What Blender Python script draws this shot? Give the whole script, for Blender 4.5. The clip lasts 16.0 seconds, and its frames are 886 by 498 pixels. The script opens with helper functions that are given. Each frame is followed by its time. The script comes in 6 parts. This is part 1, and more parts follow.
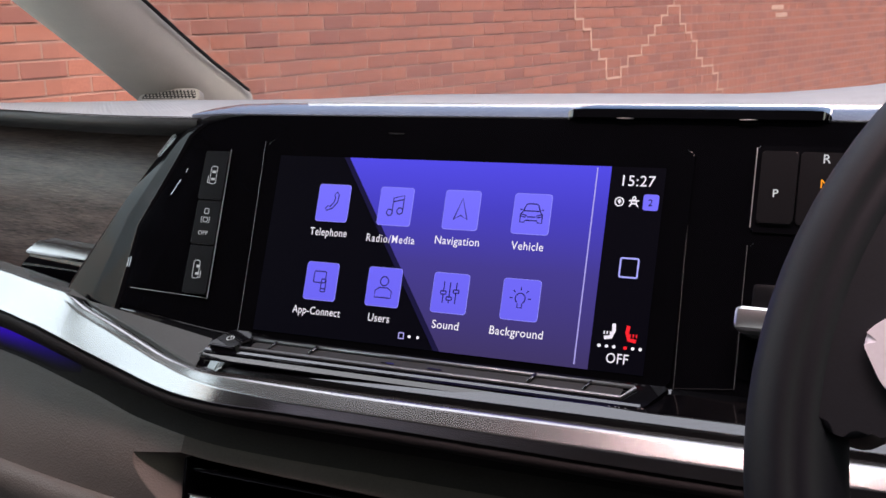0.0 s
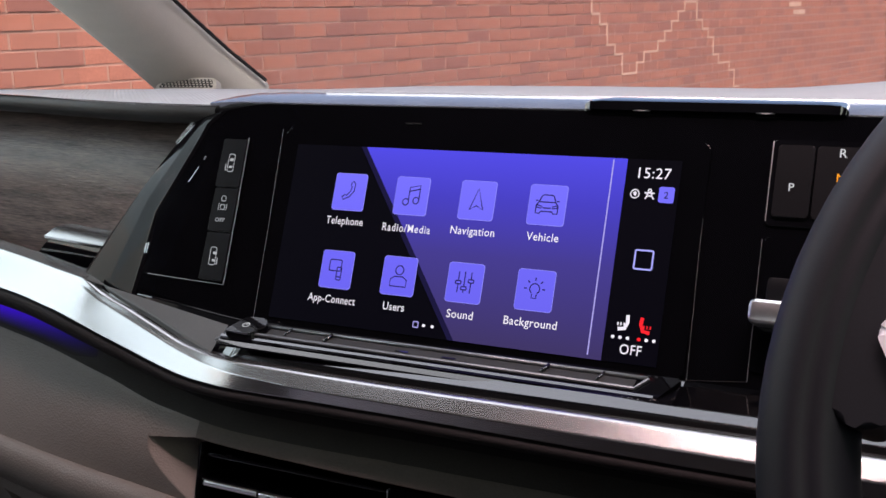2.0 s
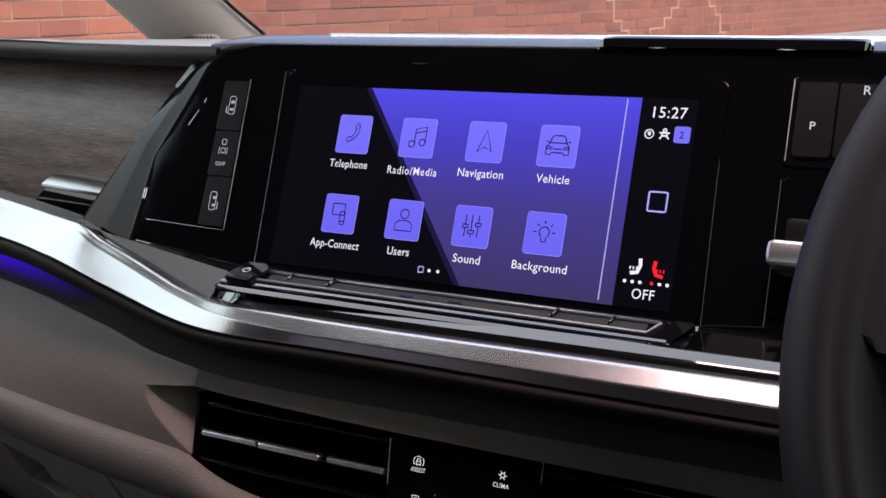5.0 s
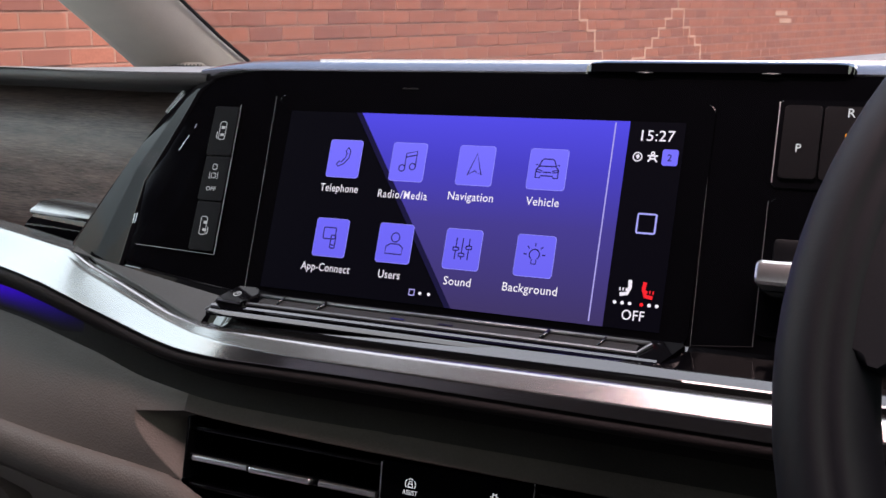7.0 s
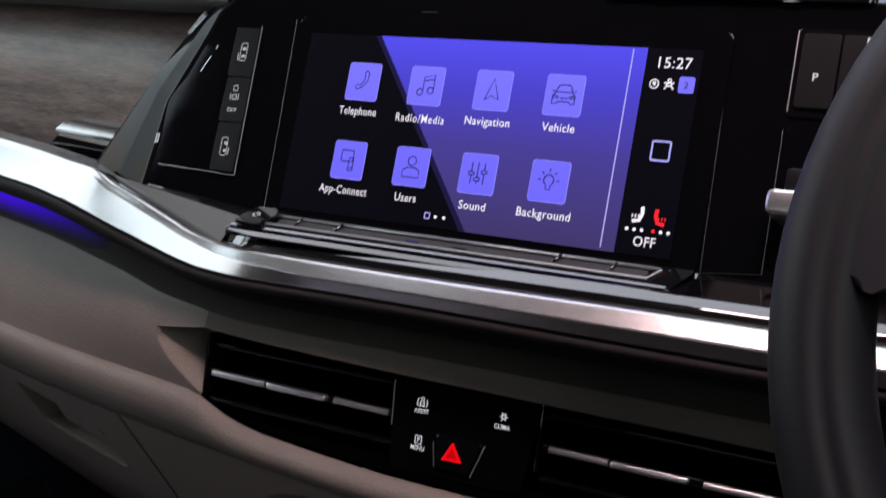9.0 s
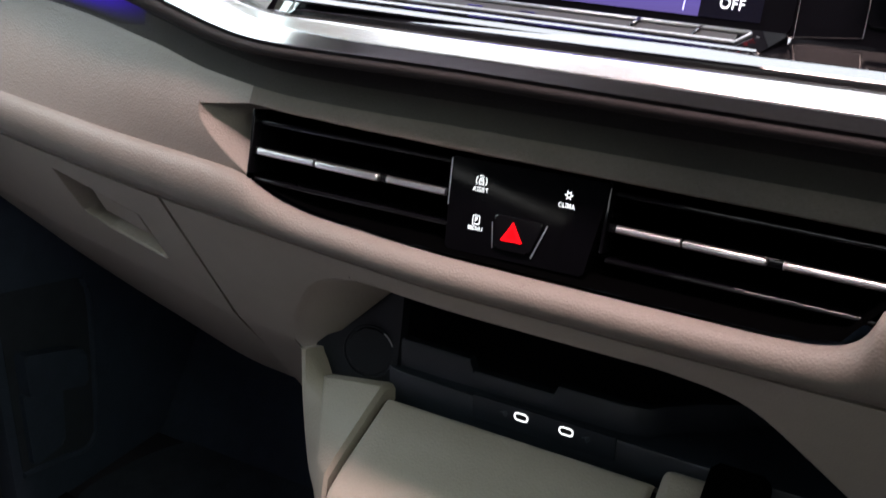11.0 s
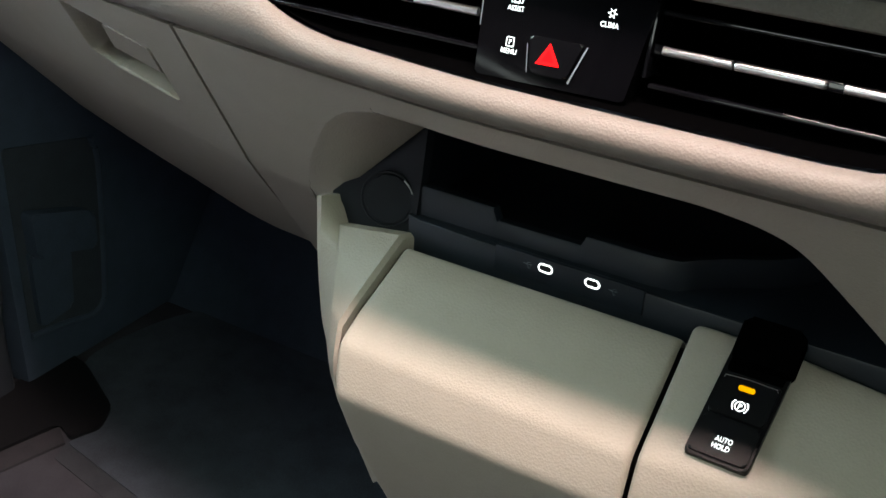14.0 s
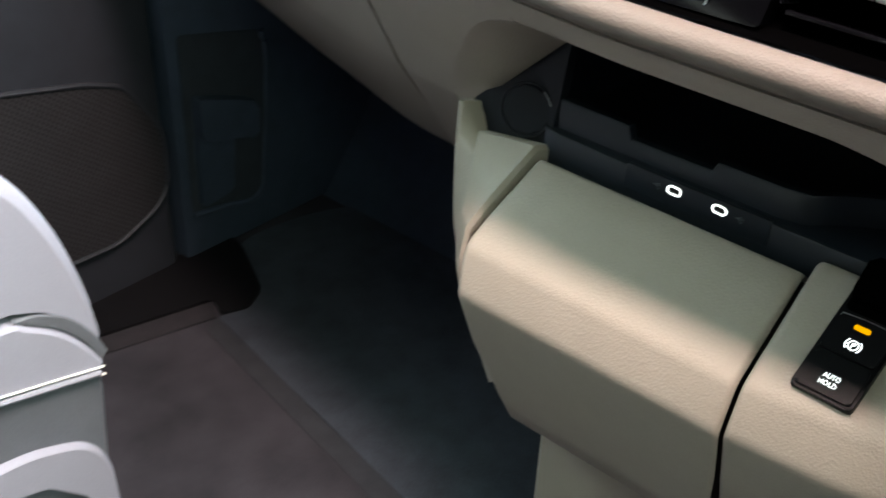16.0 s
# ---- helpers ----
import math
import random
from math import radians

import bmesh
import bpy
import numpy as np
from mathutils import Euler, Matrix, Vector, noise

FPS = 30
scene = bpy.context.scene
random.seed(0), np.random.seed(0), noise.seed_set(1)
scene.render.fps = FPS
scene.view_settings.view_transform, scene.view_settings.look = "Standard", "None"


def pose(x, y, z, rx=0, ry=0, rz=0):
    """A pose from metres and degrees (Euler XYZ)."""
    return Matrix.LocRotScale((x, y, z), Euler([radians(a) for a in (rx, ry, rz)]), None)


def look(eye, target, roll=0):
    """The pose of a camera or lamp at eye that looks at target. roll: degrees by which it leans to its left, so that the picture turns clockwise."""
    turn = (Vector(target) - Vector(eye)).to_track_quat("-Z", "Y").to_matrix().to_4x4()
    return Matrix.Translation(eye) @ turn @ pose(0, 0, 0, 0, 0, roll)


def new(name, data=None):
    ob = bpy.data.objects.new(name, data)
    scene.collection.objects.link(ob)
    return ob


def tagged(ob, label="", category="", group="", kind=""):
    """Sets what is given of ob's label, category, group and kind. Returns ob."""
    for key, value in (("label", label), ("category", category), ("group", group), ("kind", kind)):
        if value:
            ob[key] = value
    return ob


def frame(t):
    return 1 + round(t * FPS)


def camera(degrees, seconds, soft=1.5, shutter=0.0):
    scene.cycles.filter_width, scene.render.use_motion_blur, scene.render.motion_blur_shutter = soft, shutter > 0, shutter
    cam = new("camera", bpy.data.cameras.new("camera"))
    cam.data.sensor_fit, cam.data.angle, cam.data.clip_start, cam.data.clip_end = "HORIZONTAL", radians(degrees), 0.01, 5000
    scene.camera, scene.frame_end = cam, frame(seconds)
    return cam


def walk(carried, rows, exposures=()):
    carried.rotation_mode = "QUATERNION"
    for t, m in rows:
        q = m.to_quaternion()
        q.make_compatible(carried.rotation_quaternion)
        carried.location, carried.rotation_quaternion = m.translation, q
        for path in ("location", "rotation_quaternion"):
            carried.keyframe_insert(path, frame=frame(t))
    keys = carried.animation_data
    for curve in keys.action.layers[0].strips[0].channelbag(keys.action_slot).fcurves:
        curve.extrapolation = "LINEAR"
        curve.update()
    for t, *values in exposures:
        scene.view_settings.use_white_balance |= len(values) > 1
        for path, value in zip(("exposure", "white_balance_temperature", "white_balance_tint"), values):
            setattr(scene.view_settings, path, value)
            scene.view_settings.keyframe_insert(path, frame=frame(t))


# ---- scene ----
# ---------------- camera ----------------
cam = camera(44.0, 16.0, soft=1.5, shutter=0.5)
# seconds, eye (m), yaw to the left, pitch up, roll (degrees)
PATH = [
    (0, 0.2615, -0.5169, 1.0269, 26.95, -12.02, -1.83),
    (0.5, 0.2597, -0.5186, 1.0263, 27.04, -12.16, -1.75),
    (1, 0.2592, -0.5190, 1.0248, 27.16, -12.25, -1.59),
    (1.5, 0.2584, -0.5199, 1.0237, 27.35, -12.30, -1.40),
    (2, 0.2618, -0.5207, 1.0255, 27.64, -12.33, -1.21),
    (2.5, 0.2623, -0.5223, 1.0252, 28.13, -12.55, -1.06),
    (3, 0.2592, -0.5196, 1.0215, 28.38, -12.84, -0.88),
    (3.5, 0.2602, -0.5124, 1.0175, 28.56, -13.29, -0.87),
    (4, 0.2584, -0.5082, 1.0105, 28.42, -13.68, -0.92),
    (4.2, 0.2573, -0.5071, 1.0085, 28.32, -13.88, -0.92),
    (6.5, 0.2511, -0.5173, 1.0005, 27.00, -12.02, -0.62),
    (7, 0.2520, -0.5159, 1.0008, 26.87, -11.91, -0.73),
    (7.5, 0.2539, -0.5142, 0.9989, 26.79, -11.65, -0.68),
    (8, 0.2548, -0.5137, 1.0004, 26.99, -12.17, -0.60),
    (8.5, 0.2585, -0.5167, 1.0016, 27.67, -13.50, -0.42),
    (9, 0.2622, -0.5186, 0.9993, 28.50, -15.58, -0.05),
    (9.5, 0.2579, -0.5131, 0.9867, 29.14, -17.88, 0.27),
    (9.7, 0.2542, -0.5115, 0.9798, 29.29, -18.72, 0.42),
    (11.8, 0.2326, -0.5003, 0.9341, 30.60, -26.41, 0.76),
    (12, 0.2318, -0.4970, 0.9255, 30.83, -26.87, 0.84),
    (12.5, 0.2253, -0.5010, 0.9136, 30.80, -27.48, 1.29),
    (13, 0.2258, -0.5006, 0.9122, 30.56, -27.82, 1.79),
    (13.5, 0.2254, -0.4992, 0.9112, 30.50, -28.34, 2.06),
    (14, 0.2235, -0.4993, 0.9070, 30.36, -28.88, 2.28),
    (14.5, 0.2224, -0.4998, 0.9011, 30.27, -29.41, 2.54),
    (15, 0.2221, -0.5001, 0.9005, 30.89, -30.18, 2.65),
    (15.5, 0.2257, -0.4957, 0.8945, 33.66, -31.38, 2.84),
    (16, 0.2512, -0.5011, 0.9129, 40.09, -33.67, 2.52),
]


def aim(yaw, pitch):
    a, b = radians(yaw), radians(pitch)
    return Vector((-math.sin(a) * math.cos(b), math.cos(a) * math.cos(b), math.sin(b)))


EXPOSURES = [(0.0, 0.0, 6500, 12), (8.7, 0.0, 6500, 12), (9.2, 0.3, 6500, 12), (9.7, 0.75, 6500, 12), (11.8, 1.82, 6500, 2), (12.3, 1.92, 6500, 0), (12.7, 2.12, 6500, -2), (13.2, 2.37, 6500, -6), (14.8, 2.45, 6500, -6), (16.0, 2.33, 6500, -6)]
walk(cam, [(t, look((x, y, z), Vector((x, y, z)) + aim(yaw, pitch), roll)) for t, x, y, z, yaw, pitch, roll in PATH], EXPOSURES)

# ---------------- light ----------------
SUN_AZ, SUN_EL = -60.0, 50.0   # degrees: azimuth from +x towards +y, elevation
world = bpy.data.worlds.new("world")
scene.world = world
world.use_nodes = True
wn = world.node_tree
sky = wn.nodes.new("ShaderNodeTexSky")
sky.sky_type, sky.sun_disc = "NISHITA", False
sky.sun_elevation, sky.sun_rotation = radians(SUN_EL), radians(90 - SUN_AZ)
sky.dust_density, sky.air_density = 6.0, 0.7
wn.links.new(sky.outputs["Color"], wn.nodes["Background"].inputs["Color"])
wn.nodes["Background"].inputs["Strength"].default_value = 0.36
sun_data = bpy.data.lights.new("sun", "SUN")
sun_data.energy, sun_data.angle, sun_data.color = 2.85, radians(12), (1.0, 0.97, 0.94)
sun = new("sun", sun_data)
sun_way = Vector((math.cos(radians(SUN_AZ)) * math.cos(radians(SUN_EL)), math.sin(radians(SUN_AZ)) * math.cos(radians(SUN_EL)), math.sin(radians(SUN_EL))))
sun.matrix_world = look(sun_way * 20, (0, 0, 0))


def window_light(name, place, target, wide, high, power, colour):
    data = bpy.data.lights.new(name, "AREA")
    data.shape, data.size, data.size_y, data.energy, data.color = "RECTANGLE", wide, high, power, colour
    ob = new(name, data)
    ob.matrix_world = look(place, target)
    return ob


# overhead strip lamp added below the roof panel; windscreen and side windows carry sky light
window_light("overhead_strip_lamp", (0.215, -0.268, 1.555), (0.215, -0.268, 0.0), 0.55, 0.11, 6.3, (1.0, 0.72, 0.71))
window_light("windscreen_light", (0.0, 0.03, 1.36), (0.0, -0.58, 0.57), 1.1, 0.42, 3.6, (0.92, 0.94, 1.0))
window_light("passenger_window_light", (-0.797, -0.13, 1.155), (0.2, -0.13, 1.155), 0.84, 0.43, 2.5, (0.86, 1.0, 0.95))
window_light("driver_window_light", (0.81, -0.52, 1.30), (0.0, -0.02, 0.60), 0.7, 0.36, 1.75, (0.90, 1.0, 0.86))
# fill lamp added in front of the closed, unseen rear wall
window_light("rear_fill_light", (0.0, -2.15, 1.20), (0.0, 0.0, 0.55), 1.2, 0.45, 1.15, (0.95, 0.96, 0.98))

# ---------------- helpers ----------------
TILT = radians(22.0)
SC, SS = math.cos(TILT), math.sin(TILT)
# frame of the display: x along it, y up it, z out of it
DISPLAY = Matrix(((1, 0, 0, 0), (0, SS, -SC, 0), (0, SC, SS, 0.9), (0, 0, 0, 1)))
VT = math.atan(0.25)
VC, VS = math.cos(VT), math.sin(VT)
# frame of the air vents
VENTS = Matrix(((1, 0, 0, 0), (0, VS, -VC, -0.048), (0, VC, VS, 0.76), (0, 0, 0, 1)))


def material(name, colour, rough=0.5, metal=0.0, vary=0.12, scale=40.0, fine=600.0, bump=0.0, bump_scale=900.0, bump_kind="noise", coat=0.0, spec=0.5, rough_vary=0.0, stretch=None, coat_rough=0.03):
    m = bpy.data.materials.new(name)
    m.use_nodes = True
    t = m.node_tree
    b = t.nodes["Principled BSDF"]
    b.inputs["Roughness"].default_value, b.inputs["Metallic"].default_value = rough, metal
    b.inputs["Coat Weight"].default_value, b.inputs["Coat Roughness"].default_value = coat, coat_rough
    b.inputs["Specular IOR Level"].default_value = spec
    co = t.nodes.new("ShaderNodeTexCoord")
    mp = t.nodes.new("ShaderNodeMapping")
    t.links.new(co.outputs["Object"], mp.inputs["Vector"])
    if stretch:
        mp.inputs["Scale"].default_value = stretch
    n1, n2 = t.nodes.new("ShaderNodeTexNoise"), t.nodes.new("ShaderNodeTexNoise")
    n1.inputs["Scale"].default_value, n2.inputs["Scale"].default_value = scale, fine
    n1.inputs["Detail"].default_value, n2.inputs["Detail"].default_value = 4, 3
    for n in (n1, n2):
        t.links.new(mp.outputs["Vector"], n.inputs["Vector"])
    add = t.nodes.new("ShaderNodeMath")
    add.operation = "ADD"
    t.links.new(n1.outputs["Fac"], add.inputs[0])
    t.links.new(n2.outputs["Fac"], add.inputs[1])
    ramp = t.nodes.new("ShaderNodeMapRange")
    ramp.inputs["From Min"].default_value, ramp.inputs["From Max"].default_value = 0.6, 1.4
    ramp.inputs["To Min"].default_value, ramp.inputs["To Max"].default_value = 1 - vary, 1 + vary
    t.links.new(add.outputs[0], ramp.inputs["Value"])
    mul = t.nodes.new("ShaderNodeVectorMath")
    mul.operation = "SCALE"
    mul.inputs[0].default_value = colour
    t.links.new(ramp.outputs[0], mul.inputs["Scale"])
    t.links.new(mul.outputs[0], b.inputs["Base Color"])
    if rough_vary:
        r2 = t.nodes.new("ShaderNodeMapRange")
        r2.inputs["From Min"].default_value, r2.inputs["From Max"].default_value = 0.3, 0.7
        r2.inputs["To Min"].default_value, r2.inputs["To Max"].default_value = max(0.01, rough - rough_vary), rough + rough_vary
        t.links.new(n1.outputs["Fac"], r2.inputs["Value"])
        t.links.new(r2.outputs[0], b.inputs["Roughness"])
    if bump:
        bp = t.nodes.new("ShaderNodeBump")
        bp.inputs["Strength"].default_value, bp.inputs["Distance"].default_value = bump, 0.0006
        if bump_kind == "leather":
            v = t.nodes.new("ShaderNodeTexVoronoi")
            v.inputs["Scale"].default_value = bump_scale
            t.links.new(mp.outputs["Vector"], v.inputs["Vector"])
            t.links.new(v.outputs["Distance"], bp.inputs["Height"])
        elif bump_kind == "ribs":
            v = t.nodes.new("ShaderNodeTexWave")
            v.bands_direction = "DIAGONAL"
            v.inputs["Scale"].default_value = bump_scale
            t.links.new(mp.outputs["Vector"], v.inputs["Vector"])
            t.links.new(v.outputs["Fac"], bp.inputs["Height"])
        else:
            v = t.nodes.new("ShaderNodeTexNoise")
            v.inputs["Scale"].default_value, v.inputs["Detail"].default_value = bump_scale, 2
            t.links.new(mp.outputs["Vector"], v.inputs["Vector"])
            t.links.new(v.outputs["Fac"], bp.inputs["Height"])
        t.links.new(bp.outputs[0], b.inputs["Normal"])
    return m


def glow(name, colour, power=1.0):
    m = bpy.data.materials.new(name)
    m.use_nodes = True
    b = m.node_tree.nodes["Principled BSDF"]
    b.inputs["Base Color"].default_value = (0.002, 0.002, 0.002, 1)
    b.inputs["Roughness"].default_value = 0.5
    b.inputs["Specular IOR Level"].default_value = 0.02
    b.inputs["Emission Color"].default_value = (*colour, 1)
    b.inputs["Emission Strength"].default_value = power
    return m


def glow_gradient(name, axis, low, high, stops, power=1.0):
    """A lit picture whose colour runs along one axis of the object."""
    m = glow(name, (1, 1, 1), power)
    t = m.node_tree
    co, sep, mr, cr = (t.nodes.new(k) for k in ("ShaderNodeTexCoord", "ShaderNodeSeparateXYZ", "ShaderNodeMapRange", "ShaderNodeValToRGB"))
    t.links.new(co.outputs["Object"], sep.inputs[0])
    t.links.new(sep.outputs[axis], mr.inputs["Value"])
    mr.inputs["From Min"].default_value, mr.inputs["From Max"].default_value = low, high
    t.links.new(mr.outputs[0], cr.inputs["Fac"])
    for n, (at, colour) in enumerate(stops):
        e = cr.color_ramp.elements[n] if n < 2 else cr.color_ramp.elements.new(at)
        e.position, e.color = at, (*colour, 1)
    t.links.new(cr.outputs["Color"], t.nodes["Principled BSDF"].inputs["Emission Color"])
    return m


def mesh_of(bm, name, mat, smooth=35.0):
    me = bpy.data.meshes.new(name)
    bmesh.ops.recalc_face_normals(bm, faces=bm.faces)
    bm.to_mesh(me)
    bm.free()
    me.materials.append(mat)
    if smooth:
        me.polygons.foreach_set("use_smooth", [len(q.vertices) < 5 for q in me.polygons])
        me.set_sharp_from_angle(angle=radians(smooth))
        me.polygons.foreach_set("use_smooth", [len(q.vertices) < 5 for q in me.polygons])
    return me


def part(name, bm, mat, parent=None, label="", smooth=35.0):
    ob = new(name, mesh_of(bm, name, mat, smooth))
    if parent:
        ob.parent = parent
    return tagged(ob, label)


def thing(name, label, category, m=None, group="", kind=""):
    ob = new(name)
    ob.empty_display_size = 0.02
    if m is not None:
        ob.matrix_world = m
    return tagged(ob, label, category, group, kind)


def single(name, bm, mat, label, category, group="", kind="", smooth=35.0):
    return tagged(part(name, bm, mat, smooth=smooth), label, category, group, kind)


def grid(rows, closed=False):
    """Quads between rows of points of one length; closed: each row is a ring."""
    bm = bmesh.new()
    vs = [[bm.verts.new(p) for p in row] for row in rows]
    n = len(vs[0])
    for a, b in zip(vs, vs[1:]):
        for i in range(n if closed else n - 1):
            j = (i + 1) % n
            try:
                bm.faces.new((a[i], a[j], b[j], b[i]))
            except ValueError:
                pass
    return bm


def solid_grid(rows, depth):
    """A sheet with thickness: depth is the vector to its back."""
    d = Vector(depth)
    ring = [list(map(Vector, r)) + [Vector(p) + d for p in reversed(r)] for r in rows]
    bm = grid(ring, closed=True)
    bmesh.ops.holes_fill(bm, edges=[e for e in bm.edges if e.is_boundary], sides=0)
    return bm


def slab(points, low, high, bevel=0.0, segments=2, bm=None):
    """A flat outline (x, y) given thickness from low to high along z."""
    bm = bm or bmesh.new()
    a = [bm.verts.new((x, y, low)) for x, y in points]
    b = [bm.verts.new((x, y, high)) for x, y in points]
    n = len(points)
    made = [bm.faces.new(a[::-1]), bm.faces.new(b)]
    for i in range(n):
        made.append(bm.faces.new((a[i], a[(i + 1) % n], b[(i + 1) % n], b[i])))
    if bevel:
        top = [e for e in made[1].edges]
        bmesh.ops.bevel(bm, geom=top, offset=bevel, segments=segments, profile=0.6, affect="EDGES")
    return bm


def rounded(x0, y0, x1, y1, r, n=5):
    pts = []
    for cx, cy, a0 in ((x1 - r, y1 - r, 0), (x0 + r, y1 - r, 90), (x0 + r, y0 + r, 180), (x1 - r, y0 + r, 270)):
        pts += [(cx + r * math.cos(radians(a0 + 90 * i / n)), cy + r * math.sin(radians(a0 + 90 * i / n))) for i in range(n + 1)]
    return pts


def round_corners(points, r, n=4):
    """An outline with each corner rounded; r one number or one for each corner."""
    out = []
    k = len(points)
    rs = r if isinstance(r, (list, tuple)) else [r] * k
    for i in range(k):
        p, a, b = Vector(points[i]), Vector(points[i - 1]), Vector(points[(i + 1) % k])
        da, db = (a - p), (b - p)
        rr = min(rs[i], da.length * 0.48, db.length * 0.48)
        s, e = p + da.normalized() * rr, p + db.normalized() * rr
        for j in range(n + 1):
            u = j / n
            out.append(tuple((1 - u) ** 2 * s + 2 * u * (1 - u) * p + u * u * e))
    return out


def box(x0, y0, z0, x1, y1, z1, bevel=0.0, segments=2, bm=None):
    bm = bm or bmesh.new()
    made = bmesh.ops.create_cube(bm, size=1.0)["verts"]
    for v in made:
        v.co = Vector(((x0 + x1) / 2 + v.co.x * (x1 - x0), (y0 + y1) / 2 + v.co.y * (y1 - y0), (z0 + z1) / 2 + v.co.z * (z1 - z0)))
    if bevel:
        bmesh.ops.bevel(bm, geom=list({e for v in made for e in v.link_edges}), offset=bevel, segments=segments, profile=0.6, affect="EDGES")
    return bm


def curve(xs, ys):
    """A smooth function through a few knots."""
    xs, ys = list(xs), list(ys)

    def at(x):
        if x <= xs[0]:
            return ys[0]
        if x >= xs[-1]:
            return ys[-1]
        i = max(k for k in range(len(xs)) if xs[k] <= x)
        i = min(i, len(xs) - 2)
        h = xs[i + 1] - xs[i]

        def slope(k):
            if k in (0, len(xs) - 1):
                j = min(max(k, 1), len(xs) - 1)
                return (ys[j] - ys[j - 1]) / (xs[j] - xs[j - 1])
            a, b = (ys[k] - ys[k - 1]) / (xs[k] - xs[k - 1]), (ys[k + 1] - ys[k]) / (xs[k + 1] - xs[k])
            return 0.0 if a * b <= 0 else 2 * a * b / (a + b)
        t = (x - xs[i]) / h
        m0, m1 = slope(i) * h, slope(i + 1) * h
        return (2 * t**3 - 3 * t**2 + 1) * ys[i] + (t**3 - 2 * t**2 + t) * m0 + (-2 * t**3 + 3 * t**2) * ys[i + 1] + (t**3 - t**2) * m1
    return at


def smooth_line(points, n=8):
    """A finer polyline through points, rounded (Catmull-Rom)."""
    p = [Vector(q) for q in points]
    p = [2 * p[0] - p[1]] + p + [2 * p[-1] - p[-2]]
    out = []
    for i in range(1, len(p) - 2):
        for k in range(n):
            t = k / n
            out.append(0.5 * ((2 * p[i]) + (p[i + 1] - p[i - 1]) * t + (2 * p[i - 1] - 5 * p[i] + 4 * p[i + 1] - p[i + 2]) * t * t + (3 * p[i] - p[i - 1] - 3 * p[i + 1] + p[i + 2]) * t**3))
    out.append(p[-2])
    return out


def ribbon(bm, points, width, z, closed=False):
    """A flat line of some width at height z."""
    pts = [Vector((p[0], p[1])) for p in points]
    n = len(pts)
    left, right = [], []
    for i, p in enumerate(pts):
        a = pts[i - 1] if i or closed else p
        b = pts[(i + 1) % n] if i < n - 1 or closed else p
        d = (b - a).normalized() if (b - a).length else Vector((1, 0))
        o = Vector((-d.y, d.x)) * width / 2
        left.append(bm.verts.new((p.x + o.x, p.y + o.y, z)))
        right.append(bm.verts.new((p.x - o.x, p.y - o.y, z)))
    for i in range(n if closed else n - 1):
        j = (i + 1) % n
        bm.faces.new((left[i], right[i], right[j], left[j]))
    return bm


def tube(points, r, n=10, taper=None):
    """A round rod along a polyline."""
    pts = [Vector(p) for p in points]
    rows = []
    up = Vector((0, 0, 1))
    for i, p in enumerate(pts):
        d = (pts[min(i + 1, len(pts) - 1)] - pts[max(i - 1, 0)]).normalized()
        s = d.cross(up if abs(d.z) < 0.95 else Vector((1, 0, 0))).normalized()
        u = s.cross(d)
        rr = r if taper is None else r * taper[i]
        rows.append([p + s * rr * math.cos(2 * math.pi * k / n) + u * rr * math.sin(2 * math.pi * k / n) for k in range(n)])
    bm = grid(rows, closed=True)
    bmesh.ops.holes_fill(bm, edges=[e for e in bm.edges if e.is_boundary], sides=0)
    return bm


def arc(cx, cy, r, a0, a1, n=14, ry=None):
    return [(cx + r * math.cos(radians(a0 + (a1 - a0) * i / n)), cy + (ry or r) * math.sin(radians(a0 + (a1 - a0) * i / n))) for i in range(n + 1)]


def words(name, text, x, y, z, height, mat, parent, width=None, slant=0.0):
    """Lettering in the built-in font as a flat mesh: centre, cap height and, where given, the width."""
    cu = bpy.data.curves.new(name, "FONT")
    cu.body, cu.size, cu.align_x, cu.align_y = text, 1.0, "LEFT", "BOTTOM"
    cu.resolution_u, cu.offset, cu.space_character = 3, 0.006, 1.16 if "/" in text else 1.06
    tmp = bpy.data.objects.new(name, cu)
    scene.collection.objects.link(tmp)
    bpy.context.view_layer.update()
    me = bpy.data.meshes.new_from_object(tmp.evaluated_get(bpy.context.evaluated_depsgraph_get()))
    bpy.data.objects.remove(tmp)
    bpy.data.curves.remove(cu)
    co = np.empty(len(me.vertices) * 3)
    me.vertices.foreach_get("co", co)
    co = co.reshape(-1, 3)
    lo, hi = co.min(0), co.max(0)
    cap = 0.73
    k = height / cap
    kx = width / (hi[0] - lo[0]) if width else k
    co[:, 0] = (co[:, 0] - (lo[0] + hi[0]) / 2) * kx + x + slant * co[:, 1] * k
    base = lo[1] if not any(c in text for c in "gpqyj/") else lo[1] + 0.2
    co[:, 1] = (co[:, 1] - base - cap / 2) * k + y
    co[:, 2] = z
    me.vertices.foreach_set("co", co.ravel())
    me.materials.clear()
    me.materials.append(mat)
    me.name = name
    ob = new(name, me)
    ob.parent = parent
    return ob


